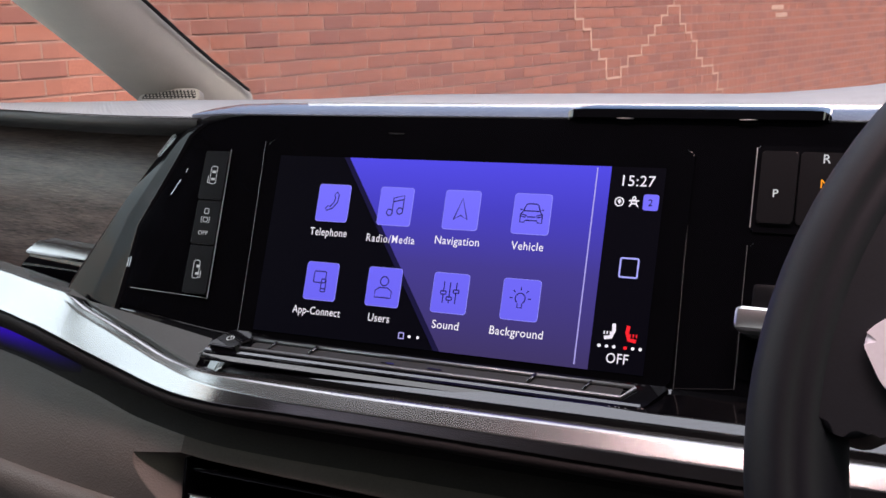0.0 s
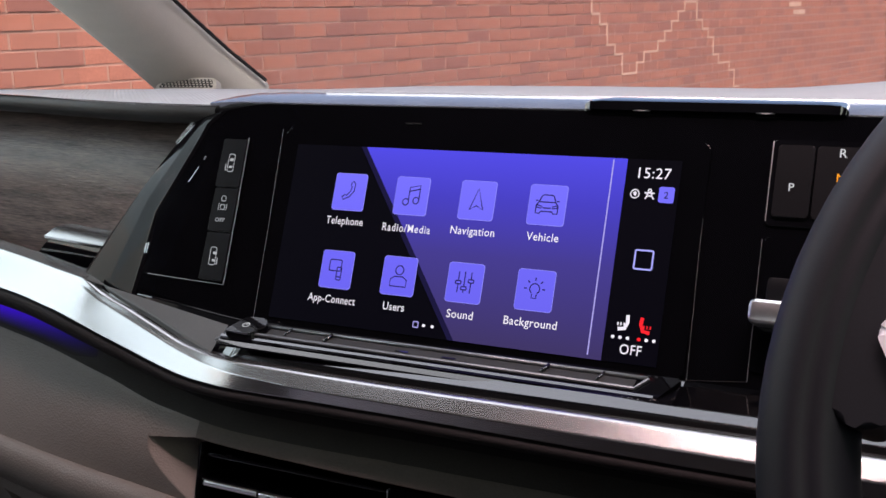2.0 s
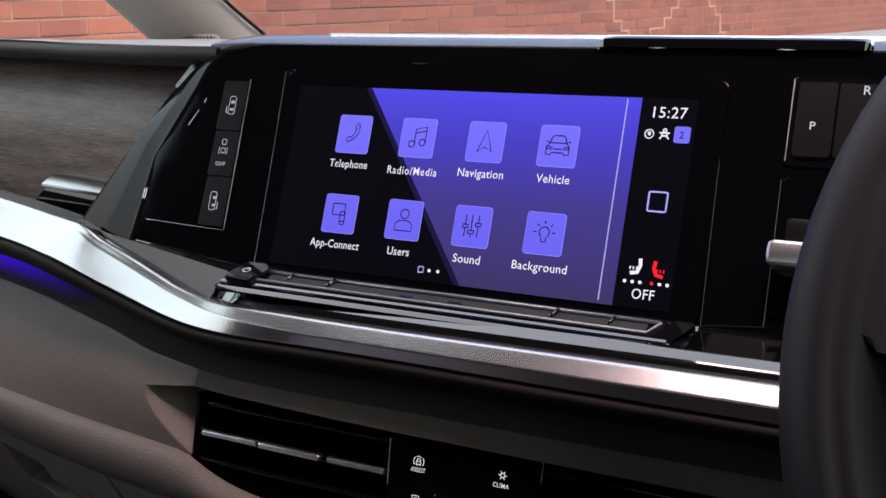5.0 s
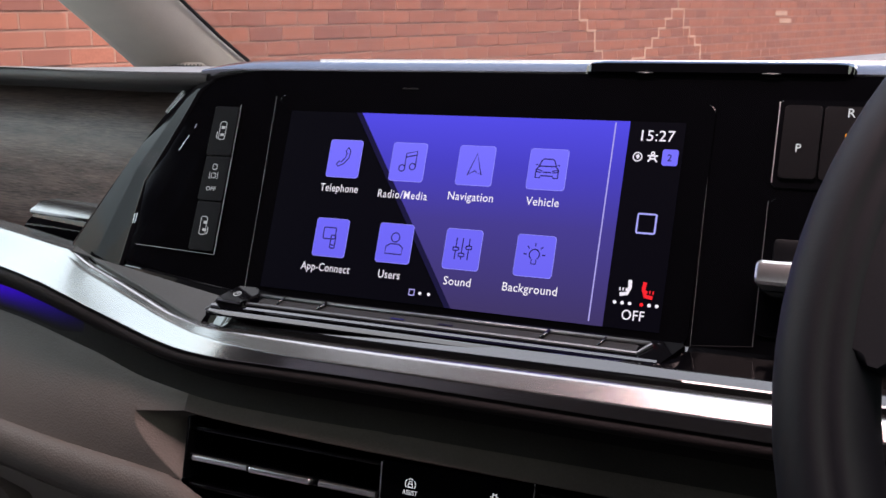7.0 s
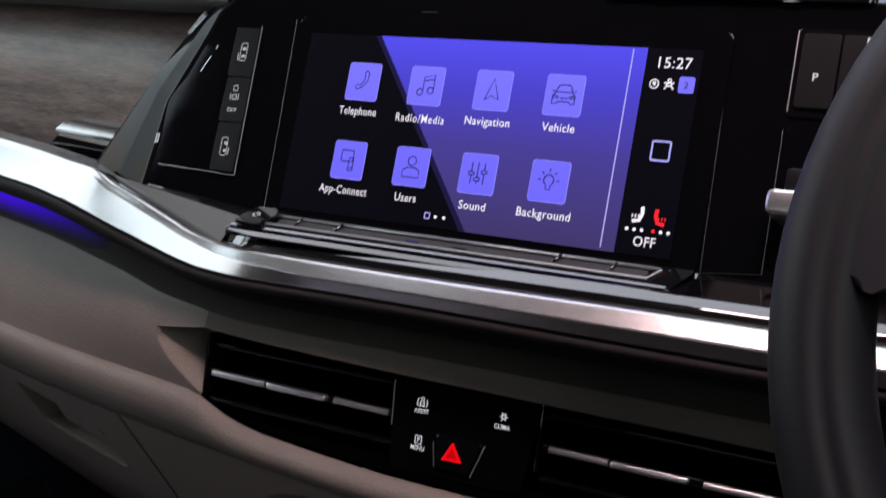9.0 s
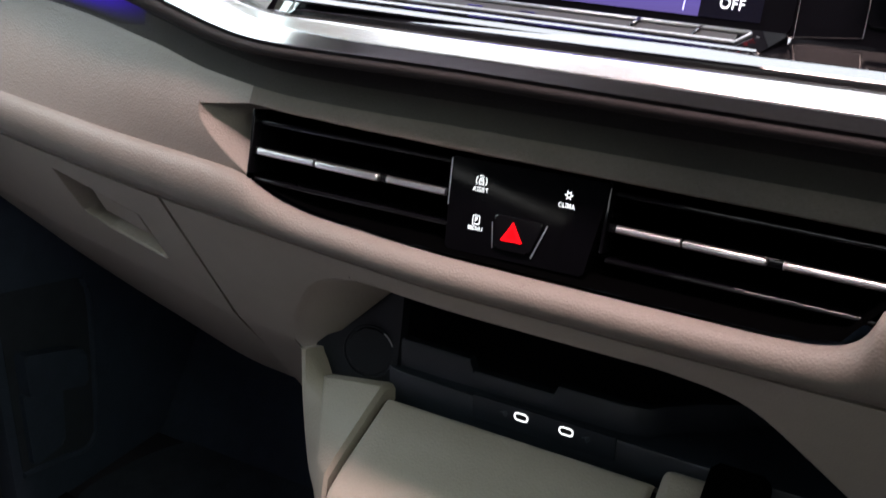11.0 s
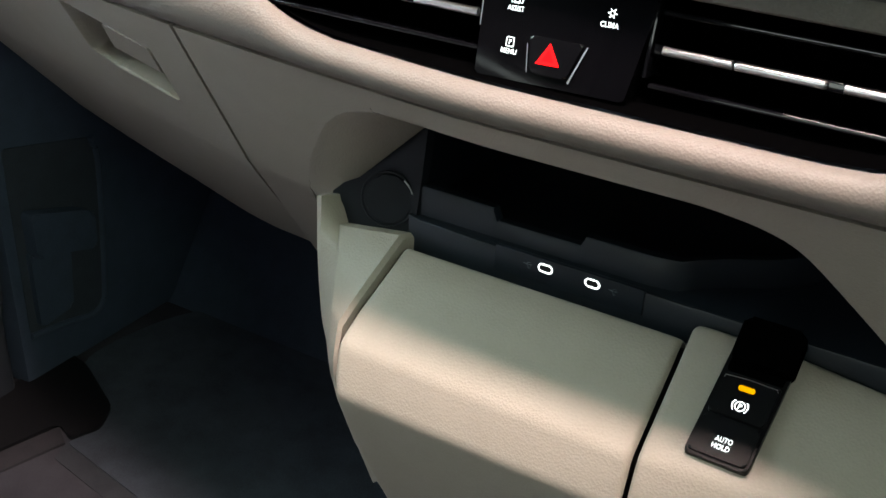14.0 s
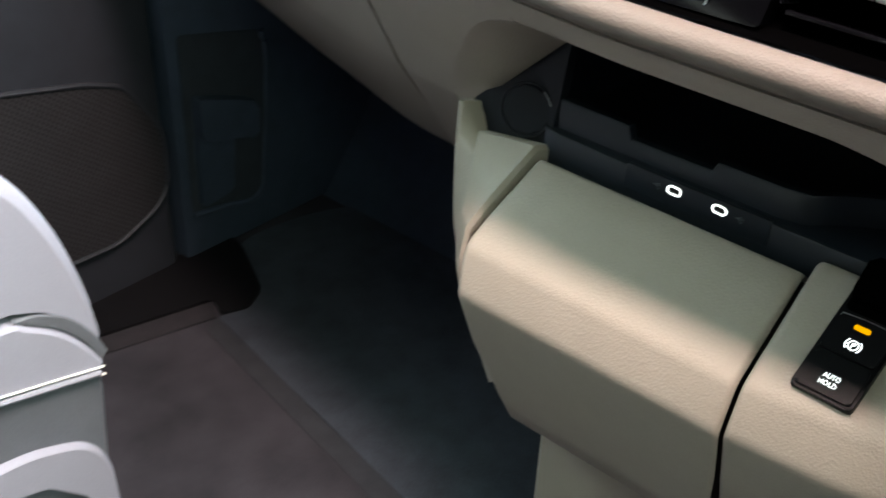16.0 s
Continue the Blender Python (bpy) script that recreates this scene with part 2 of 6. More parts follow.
# ---------------- materials ----------------
piano_face = material("gloss_black_face", (0.0022, 0.0022, 0.003), 0.05, vary=0.2, rough_vary=0.02, spec=0.14)
piano_gloss = material("polished_black", (0.003, 0.003, 0.004), 0.05, vary=0.2, coat=1.0, rough_vary=0.02, spec=0.6)
ridge_grey = material("ridge_satin", (0.16, 0.17, 0.18), 0.3, metal=0.7, vary=0.1)
piano = material("piano_black", (0.003, 0.003, 0.004), 0.06, vary=0.2, coat=0.12, rough_vary=0.02, spec=0.4)
piano_soft = material("satin_black", (0.010, 0.010, 0.011), 0.32, vary=0.15)
key_black = material("key_black", (0.0048, 0.0048, 0.0060), 0.40, vary=0.1, bump=0.05, bump_scale=2500, spec=0.12)
dark_soft = material("dark_soft_plastic", (0.012, 0.012, 0.012), 0.6, vary=0.15, bump=0.25, bump_scale=1100, bump_kind="leather")
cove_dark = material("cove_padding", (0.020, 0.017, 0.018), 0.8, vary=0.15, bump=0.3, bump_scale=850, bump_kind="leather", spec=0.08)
bay_satin = material("bay_satin", (0.0088, 0.0122, 0.0185), 0.45, vary=0.2, bump=0.15, bump_scale=1500, spec=0.4)
corner_satin = material("corner_satin", (0.052, 0.055, 0.054), 0.38, vary=0.1, spec=0.4)
end_black = material("shelf_black", (0.0015, 0.0015, 0.002), 0.12, vary=0.2, spec=0.02)
seam_grey = material("seam_grey", (0.42, 0.42, 0.42), 0.3, metal=0.9)
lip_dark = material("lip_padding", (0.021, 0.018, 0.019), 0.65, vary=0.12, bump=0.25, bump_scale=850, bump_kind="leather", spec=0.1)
# beige padding darkened in steps: the shade under the band is in the colour
run_shade = material("shaded_run_out_padding", (0.042, 0.038, 0.036), 0.8, vary=0.1, bump=0.3, bump_scale=850, bump_kind="leather", spec=0.1)
brow_shade = material("shaded_brow_padding", (0.105, 0.091, 0.082), 0.8, vary=0.1, bump=0.3, bump_scale=850, bump_kind="leather", spec=0.1)
wing_black = material("wing_black", (0.004, 0.004, 0.005), 0.07, vary=0.2, spec=0.06, rough_vary=0.03)
dark_plastic = material("dark_plastic", (0.0066, 0.0084, 0.0116), 0.5, vary=0.2, bump=0.2, bump_scale=1500, spec=0.2)
# roll and shoulder dimmed in colour against the overhead lamp, unlike the face
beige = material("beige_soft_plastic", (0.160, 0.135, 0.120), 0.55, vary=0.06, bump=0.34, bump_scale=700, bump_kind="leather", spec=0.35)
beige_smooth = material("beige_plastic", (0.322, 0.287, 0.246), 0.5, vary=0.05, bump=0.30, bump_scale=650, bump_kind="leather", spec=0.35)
silver = material("satin_silver", (0.41, 0.405, 0.41), 0.24, metal=0.95, vary=0.03, scale=8, fine=300)
chrome = material("chrome", (0.88, 0.88, 0.89), 0.28, metal=1.0, vary=0.04)
wood = material("dark_wood", (0.100, 0.075, 0.068), 0.40, vary=0.95, scale=26, fine=150, bump=0.35, bump_scale=120, stretch=(0.30, 3, 6.5), spec=0.35)
top_pad = material("grey_ribbed_pad", (0.385, 0.385, 0.375), 0.5, vary=0.12, fine=900, bump=0.45, bump_scale=150, bump_kind="ribs")
pillar_grey = material("pillar_trim", (0.43, 0.405, 0.36), 0.8, vary=0.05, bump=0.2, bump_scale=1800)
headliner = material("headliner_cloth", (0.05, 0.05, 0.05), 0.9, vary=0.05)
rubber = material("black_rubber", (0.006, 0.006, 0.006), 0.7)
# near-zero colour stands for the unlit depth of vent shafts and switch wells
unlit_black = material("recess_shade_black", (0.0008, 0.0008, 0.0009), 0.9, spec=0.0)
carpet = material("floor_carpet", (0.040, 0.0385, 0.047), 0.95, vary=0.6, scale=14, fine=900, bump=1.0, bump_scale=1400, spec=0.1)
mat_cloth = material("mat_cloth", (0.054, 0.061, 0.078), 0.95, vary=0.3, scale=30, fine=900, bump=1.0, bump_scale=1200, spec=0.1)
door_dark = material("door_plastic", (0.024, 0.027, 0.036), 0.55, vary=0.2, bump=0.2, bump_scale=1200)
kick_dark = material("kick_plastic", (0.043, 0.056, 0.084), 0.6, vary=0.2, bump=0.2, bump_scale=1200, spec=0.2)
sill_shade = material("shaded_sill_plastic", (0.005, 0.005, 0.0065), 0.7, vary=0.3, bump=0.5, bump_scale=1200, spec=0.15)
seat_cloth = material("light_seat_cloth", (0.31, 0.32, 0.385), 0.85, vary=0.06, scale=15, bump=0.3, bump_scale=1300)
seat_grey = material("seat_grey_leather", (0.125, 0.137, 0.158), 0.55, vary=0.1, bump=0.3, bump_scale=700, bump_kind="leather")
thread = material("white_thread", (0.75, 0.75, 0.73), 0.7)
wheel_leather = material("wheel_leather", (0.0063, 0.0068, 0.0104), 0.55, vary=0.15, spec=0.25, bump=0.03, bump_scale=1100, bump_kind="leather")
spoke_satin = material("spoke_satin", (0.80, 0.76, 0.84), 0.34, metal=0.25, vary=0.05)
perforated = material("perforated_grille", (0.032, 0.032, 0.037), 0.5, vary=0.2)
pt = perforated.node_tree
p_vor, p_ramp, p_mul = pt.nodes.new("ShaderNodeTexVoronoi"), pt.nodes.new("ShaderNodeMapRange"), pt.nodes.new("ShaderNodeVectorMath")
p_vor.inputs["Scale"].default_value, p_vor.inputs["Randomness"].default_value = 190.0, 0.0
p_ramp.inputs["From Min"].default_value, p_ramp.inputs["From Max"].default_value = 0.28, 0.40
p_ramp.inputs["To Min"].default_value = 0.12
p_mul.operation = "SCALE"
pt.links.new(pt.nodes["Mapping"].outputs["Vector"], p_vor.inputs["Vector"])
pt.nodes["Mapping"].inputs["Rotation"].default_value = (radians(38), 0, 0)
pt.links.new(p_vor.outputs["Distance"], p_ramp.inputs["Value"])
pt.links.new(pt.nodes["Principled BSDF"].inputs["Base Color"].links[0].from_socket, p_mul.inputs[0])
pt.links.new(p_ramp.outputs[0], p_mul.inputs["Scale"])
pt.links.new(p_mul.outputs[0], pt.nodes["Principled BSDF"].inputs["Base Color"])
asphalt = material("asphalt", (0.05, 0.05, 0.052), 0.9, vary=0.3, scale=2, fine=90, bump=0.6, bump_scale=120)
mortar = material("mortar", (0.37, 0.205, 0.160), 0.95, vary=0.15, scale=3, fine=60, bump=0.5, bump_scale=150)
white_print = glow("white_print", (0.9, 0.92, 0.95), 0.75)


def brick_material(name, colour, dark):
    m = material(name, colour, 0.9, vary=0.18, scale=6, fine=70, bump=0.5, bump_scale=140)
    t = m.node_tree
    b = t.nodes["Principled BSDF"]
    src = b.inputs["Base Color"].links[0].from_socket
    info, mix = t.nodes.new("ShaderNodeObjectInfo"), t.nodes.new("ShaderNodeMix")
    geo, add, wrap = t.nodes.new("ShaderNodeNewGeometry"), t.nodes.new("ShaderNodeMath"), t.nodes.new("ShaderNodeMath")
    add.operation, wrap.operation = "ADD", "FRACT"
    t.links.new(info.outputs["Random"], add.inputs[0])
    t.links.new(geo.outputs["Random Per Island"], add.inputs[1])
    t.links.new(add.outputs[0], wrap.inputs[0])
    power = t.nodes.new("ShaderNodeMath")
    power.operation = "POWER"
    power.inputs[1].default_value = 2.2
    t.links.new(wrap.outputs[0], power.inputs[0])
    mix.data_type = "RGBA"
    t.links.new(power.outputs[0], mix.inputs["Factor"])
    t.links.new(src, mix.inputs[6])
    mix.inputs[7].default_value = (*dark, 1)
    t.links.new(mix.outputs[2], b.inputs["Base Color"])
    return m


red_brick = brick_material("red_brick", (0.370, 0.138, 0.092), (0.270, 0.104, 0.080))
pale_mortar = material("pale_mortar", (0.61, 0.38, 0.285), 0.95, vary=0.2, scale=5, fine=80, bump=0.4, bump_scale=150)

# glass: clear, with a faint mirror
glass = bpy.data.materials.new("window_glass")
glass.use_nodes = True
gt = glass.node_tree
gt.nodes.remove(gt.nodes["Principled BSDF"])
g_mix, g_clear, g_gloss, g_face, g_pow, g_map = (gt.nodes.new(k) for k in ("ShaderNodeMixShader", "ShaderNodeBsdfTransparent", "ShaderNodeBsdfGlossy", "ShaderNodeLayerWeight", "ShaderNodeMath", "ShaderNodeMapRange"))
g_gloss.inputs["Roughness"].default_value = 0.02
g_clear.inputs["Color"].default_value = (0.97, 0.975, 0.975, 1)
g_pow.operation = "POWER"
g_pow.inputs[1].default_value = 4.0
g_map.inputs["To Min"].default_value, g_map.inputs["To Max"].default_value = 0.02, 0.5
gt.links.new(g_face.outputs["Facing"], g_pow.inputs[0])
gt.links.new(g_pow.outputs[0], g_map.inputs["Value"])
gt.links.new(g_map.outputs[0], g_mix.inputs["Fac"])
gt.links.new(g_clear.outputs[0], g_mix.inputs[1])
gt.links.new(g_gloss.outputs[0], g_mix.inputs[2])
gt.links.new(g_mix.outputs[0], gt.nodes["Material Output"].inputs["Surface"])

screen_glass = glass.copy()
screen_glass.name = "windscreen_glass"
screen_glass.node_tree.nodes["Transparent BSDF"].inputs["Color"].default_value = (0.865, 0.865, 0.875, 1)

# ---------------- setting: ground, brick wall, vehicle shell ----------------
GROUND_Z = -0.42
FLOOR_Z = 0.15
bm = bmesh.new()
bmesh.ops.create_grid(bm, x_segments=8, y_segments=8, size=300)
ground = single("ground", bm, asphalt, "dark grey asphalt ground outside the vehicle", "ground", kind="structure", smooth=0)
ground.location.z = GROUND_Z

tinted_rear = material("dark_rear_pane", (0.02, 0.024, 0.024), 0.05)
# vehicle floor, sides, roof and rear
body_floor = box(-0.78, -2.2, FLOOR_Z - 0.06, 0.82, 0.62, FLOOR_Z, 0)
single("floor", body_floor, carpet, "brown-grey carpet on the vehicle floor", "floor", kind="structure", smooth=0)


def side_wall(name, x, thick, sign):
    """A vehicle side below the window line, the rail above it and the unseen rear part, closed against light."""
    bm = box(x, -2.2, FLOOR_Z - 0.1, x + thick * sign, 0.62, 0.900, 0.004)
    box(x, -2.2, 1.42, x + thick * sign, 0.15, 1.60, 0.004, bm=bm)
    box(x, -2.2, 0.93, x + thick * sign, -0.62, 1.42, 0.004, bm=bm)
    return single(name, bm, door_dark, "dark trim of the vehicle side with a window opening", "wall", kind="structure")


side_wall("wall_left", -0.80, 0.06, -1)
side_wall("wall_right", 0.84, 0.06, 1)
# unseen headliner, kept dark so the gloss housing mirrors black
bm = box(-0.86, -2.2, 1.56, 0.90, -0.40, 1.62, 0.01)
box(-0.86, -0.14, 1.56, 0.90, 0.05, 1.62, 0.01, bm=bm)
box(-0.86, -0.40, 1.56, -0.48, -0.14, 1.62, 0.01, bm=bm)
box(0.48, -0.40, 1.56, 0.90, -0.14, 1.62, 0.01, bm=bm)
single("ceiling", bm, headliner, "dark cloth headliner, unseen, round a roof opening", "ceiling", kind="structure")
# pane added only to back the rear fill lamp; the wall behind is solid
single("rear_pane", box(-0.60, -2.199, 0.97, 0.60, -2.195, 1.43), tinted_rear, "dark pane added on the closed rear wall behind the fill lamp", "window", kind="structure", smooth=0)
# unseen rear, closed to keep outside light out of the cabin
single("wall_rear", box(-0.80, -2.26, FLOOR_Z - 0.1, 0.84, -2.2, 1.62, 0.004), door_dark, "closed dark rear wall of the vehicle, unseen", "wall", kind="structure")
single("wall_front", box(-0.80, 0.62, FLOOR_Z - 0.1, 0.84, 0.68, 0.90, 0.004), dark_plastic, "dark bulkhead behind the dashboard", "wall", kind="structure")

# door shadow on the sill is put into its near-black colour
single("trim", slab(round_corners([(-0.70, -0.80), (-0.665, -0.80), (-0.665, -0.12), (-0.634, -0.014), (-0.602, 0.106), (-0.574, 0.094), (-0.560, 0.124), (-0.578, 0.158), (-0.660, 0.198), (-0.70, 0.205)], 0.010), FLOOR_Z, FLOOR_Z + 0.006, 0.002), sill_shade, "sill strip beside the carpet, coloured dark for the door shadow", "sill", kind="structure")
carpet_edge = material("carpet_edge_cloth", (0.030, 0.028, 0.033), 0.95, vary=0.3, scale=30, fine=900, bump=1.0, bump_scale=1400, spec=0.1)
single("trim_carpet_edge", slab([(-0.664, -0.80), (-0.637, -0.80), (-0.637, -0.12), (-0.607, -0.027), (-0.575, 0.088), (-0.601, 0.105), (-0.633, -0.014), (-0.664, -0.12)], FLOOR_Z, FLOOR_Z + 0.003, 0.001), carpet_edge, "darker strip of carpet along the sill", "carpet edge", kind="structure")

# unseen wall added to hold sky light off the driver window
single("sky_block_wall", box(2.2, -9.0, GROUND_Z, 2.4, 3.0, 3.2), asphalt, "unseen dark wall that blocks sky light on the driver side", "wall", kind="structure", smooth=0)

# ---------------- brick wall ----------------
WALL_AT, WALL_TURN = Vector((-3.056, 4.077, 0)), 79.0
COURSE, BRICK, JOINT = 0.075, 0.225, 0.010
brick_wall = thing("brick_wall", "red brick wall with pale zigzag pointing", "wall", Matrix.Translation((WALL_AT.x, WALL_AT.y, GROUND_Z - 0.0345)) @ pose(0, 0, 0, 0, 0, WALL_TURN), kind="structure")
part("backing", box(-8.0, 0.0004, 0, 22.0, 0.2, 2.46), mortar, brick_wall, "pale mortar joints", smooth=0)


def brick_box(bm, s, k, length, proud):
    x0, x1 = s + JOINT / 2, s + length - JOINT / 2
    z0, z1 = k * COURSE + JOINT / 2, (k + 1) * COURSE - JOINT / 2
    e = 0.0015
    f = [bm.verts.new(p) for p in ((x0 + e, -proud, z0 + e), (x1 - e, -proud, z0 + e), (x1 - e, -proud, z1 - e), (x0 + e, -proud, z1 - e))]
    b = [bm.verts.new(p) for p in ((x0, 0.008, z0), (x1, 0.008, z0), (x1, 0.008, z1), (x0, 0.008, z1))]
    bm.faces.new(f)
    for i in range(4):
        bm.faces.new((f[i], b[i], b[(i + 1) % 4], f[(i + 1) % 4]))


def zigzag_pointing():
    """Pale re-pointed joints that step up and down across the wall."""
    bm = bmesh.new()
    half, w = BRICK / 2, 0.0085
    legs = ((32, 13, -1, (2, 1, 2, 1, 2, 1)), (32, 13, 1, (1, 1, 0, 1, 1, 1, 1, 1, 1)), (47, 13, -1, (1, 2, 1, 1, 2, 1)), (47, 13, 1, (1, 2, 1, 1)))
    for h, k, way, rises in legs:
        for rise in rises:
            up = -rise if way > 0 and h >= 47 else rise
            s, z = h * half, k * COURSE
            s1, z1 = s + way * half, z + up * COURSE
            box(min(s, s1) - w, -0.006, z - w, max(s, s1) + w, 0.004, z + w, bm=bm)
            box(s1 - w, -0.006, min(z, z1) - w, s1 + w, 0.004, max(z, z1) + w, bm=bm)
            h, k = h + way, k + up
    for h, k in ((60, 19), (61, 18)):
        box(h * half, -0.006, k * COURSE + 0.012, h * half + 0.30, 0.004, k * COURSE + 0.055, bm=bm)
    return bm


# ---------------- windscreen, pillars, side glass ----------------
pillar = thing("windscreen_pillar", "light grey trimmed windscreen pillar", "pillar")
PB, PT = Vector((-0.618, 0.56, 0.936)), Vector((-0.535, -0.14, 1.342))


def pillar_ring(t, w):
    c = PB.lerp(PT, t)
    c = c + Vector((0.0, 0.0, 0.0))
    ax = (PT - PB).normalized()
    side = Vector((1, 0.25, 0)).normalized()
    out = ax.cross(side).normalized()
    if out.y > 0:
        out = -out
    pts = []
    for a in np.linspace(0, 2 * math.pi, 24, endpoint=False):
        ca, sa = math.cos(a), math.sin(a)
        pts.append(c + side * w * math.copysign(abs(ca) ** 0.6, ca) + out * 0.035 * math.copysign(abs(sa) ** 0.8, sa))
    return pts


wid = curve((0, 0.08, 0.25, 1.0), (0.060, 0.052, 0.048, 0.048))
part("trim", grid([pillar_ring(t, wid(t)) for t in np.linspace(-0.03, 1, 26)], closed=True), pillar_grey, pillar)

# speaker grille at the foot of the pillar
grille = part("tweeter_grille", slab(round_corners([(-0.046, -0.0080), (-0.034, 0.0072), (0.040, 0.0080), (0.046, -0.0062)], 0.005), -0.006, 0.004, 0.002), pillar_grey, pillar)
grille.matrix_world = Matrix.Translation((-0.582, 0.470, 0.9465)) @ pose(0, 0, 0, 58, 0, 0)
part("mesh_field", slab(round_corners([(-0.0390, -0.0058), (-0.0300, 0.0052), (0.0360, 0.0060), (0.0400, -0.0045)], 0.003), 0.002, 0.0043), dark_soft, grille, "dark perforated mesh")
for r_ in range(4):
    for c_ in range(14):
        hole = part("mesh_dot", slab(rounded(-0.0014, -0.0007, 0.0014, 0.0007, 0.0005, 2), 0.0, 0.0050), pillar_grey, grille, smooth=0)
        hole.location = (-0.0335 + c_ * 0.0052 + (r_ % 2) * 0.0026 + r_ * 0.0008, -0.0040 + r_ * 0.0028, 0)
part("seal", tube([PB.lerp(PT, t) + Vector((wid(t) * 0.97 + 0.001, 0.026, 0.009)) for t in np.linspace(0, 1, 12)], 0.0022, 8), rubber, pillar, "black rubber seal")

windscreen = single("windscreen", solid_grid([[(-0.62, 0.60, 0.93), (0.80, 0.60, 0.93)], [(-0.60, -0.14, 1.50), (0.74, -0.14, 1.50)]], (0, 0.004, 0.005)), screen_glass, "clear windscreen glass with faint reflections", "windscreen", kind="structure", smooth=0)
windscreen.visible_shadow = False
# opaque panel, unseen, added so no sun falls through the roof opening
tinted = material("roof_panel_dark", (0.01, 0.012, 0.012), 0.05)
single("roof_sun_block", box(-0.48, -0.40, 1.585, 0.48, -0.14, 1.590), tinted, "opaque dark roof panel, unseen, blocking the sun", "window", kind="structure", smooth=0)
side_glass = single("window_left", box(-0.835, -0.8, 0.93, -0.83, 0.55, 1.42), glass, "clear passenger side window glass", "window", kind="structure", smooth=0)
side_glass.visible_shadow = False

# ---------------- dashboard top ----------------
dash_top = thing("dashboard_top", "dark grey soft ribbed dashboard top", "dashboard")
pad_z = curve((0.03, 0.10, 0.20, 0.32, 0.45, 0.62), (0.970, 0.9735, 0.971, 0.962, 0.948, 0.922))
hump = curve((-0.2, 0.10, 0.17, 0.24, 0.35, 0.55, 0.62), (0, 0, 0.004, 0.013, 0.028, 0.02, 0.0))
rows = []
for x in list(np.linspace(-0.80, 0.82, 60)):
    edge = 0.03 if x > -0.17 else curve((-0.8, -0.4, -0.22, -0.17), (0.11, 0.06, 0.028, 0.028))(x)
    drop = curve((-0.8, -0.55, -0.38, -0.25, -0.12, 0.0), (-0.013, -0.010, -0.007, -0.0055, -0.001, 0.0))(x)
    rows.append([(x, y, pad_z(y) + hump(x) * min(1.0, max(0.0, (y - 0.05) / 0.15)) + drop * min(1.0, 0.25 + (y - edge) / 0.08)) for y in (edge + 0.001, edge + 0.006, edge + 0.015, *np.linspace(edge + 0.03, 0.62, 22))])
cut = [n for n, row in enumerate(rows) if row[0][0] > 0.13][0]
part("pad", grid(rows[:cut + 1]), top_pad, dash_top)
part("binnacle_hood", grid(rows[cut:]), top_pad, dash_top)

# ---------------- display pod (frame DISPLAY: x along, y up, z out) ----------------
pod = thing("display_housing", "glossy piano black display housing on the dashboard", "display housing", DISPLAY)
face = round_corners([(-0.2200, -0.0480), (-0.2170, 0.0040), (-0.1970, 0.0480), (-0.1860, 0.0660), (-0.1760, 0.0722), (-0.1500, 0.0766), (0.62, 0.0782), (0.62, -0.060), (-0.12, -0.060)], [0.002, 0.01, 0.006, 0.006, 0.008, 0.01, 0.01, 0.01, 0.02], 6)
part("face", slab(face, -0.10, 0.0, 0.003, 3), piano_face, pod)
# raised rim along the sloping end and the top
rim = [(-0.2758, -0.0430), (-0.2694, -0.0286), (-0.2400, 0.0198), (-0.2098, 0.0632), (-0.1975, 0.0738), (-0.1840, 0.0768), (-0.1640, 0.0778), (-0.14, 0.0780), (0.1, 0.0785), (0.62, 0.0795)]
rim = smooth_line([(x, y, 0) for x, y in rim], 6)
lift = curve((-0.198, -0.185, -0.165, -0.140), (0.0, 0.42, 0.85, 1.0))
rows = []
for p in rim:
    k = lift(p.x)
    z0 = 0.0 if p.x > -0.19 else -0.0095
    rows.append([p + Vector((0.001, -0.0060, z0 - 0.0060)), p + Vector((0, -0.0014, z0 - 0.0006)), p + Vector((0, -0.0004, z0 + 0.0004)), p + Vector((-0.0005, 0.0008, z0 - 0.0008)), p + Vector((-0.001, 0.0016 + 0.0107 * k, z0 - 0.004 - 0.015 * k)), p + Vector((-0.001, 0.0016 + 0.0113 * k, z0 - 0.005 - 0.016 * k)), p + Vector((-0.001, 0.0012 + 0.0200 * k, z0 - 0.012 - 0.050 * k))])
# grey metal stands for the sky mirrored in the black gloss rim
sky_sheen_grey = material("sky_sheen_grey", (0.42, 0.43, 0.44), 0.14, metal=0.8, vary=0.1, rough_vary=0.05)
part("rim", grid(rows), sky_sheen_grey, pod, "rim with its sky reflection put in as grey")
# chrome ribbon draws the highlight round the black rim's bend
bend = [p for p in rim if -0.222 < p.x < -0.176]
part("corner_glint", grid([[p + Vector((0.0004, -0.0004, -0.0088)), p + Vector((-0.0006, 0.0008, -0.0086)), p + Vector((-0.0014 - 0.0012 * math.sin(math.pi * n / (len(bend) - 1)), 0.0016 + 0.0014 * math.sin(math.pi * n / (len(bend) - 1)), -0.0105))] for n, p in enumerate(bend)]), chrome, pod, "highlight on the rim bend, laid on in chrome")
part("edge_strip", grid([[p + Vector((-0.001, 0.0012 + 0.0107 * lift(p.x), -0.0186)), p + Vector((-0.001, 0.0020 + 0.0108 * lift(p.x), -0.0188)), p + Vector((-0.001, 0.0023 + 0.0112 * lift(p.x), -0.0205)), p + Vector((-0.001, 0.0010 + 0.0112 * lift(p.x), -0.0212))] for p in rim if p.x > -0.140]), chrome, pod, "thin bright edge strip")
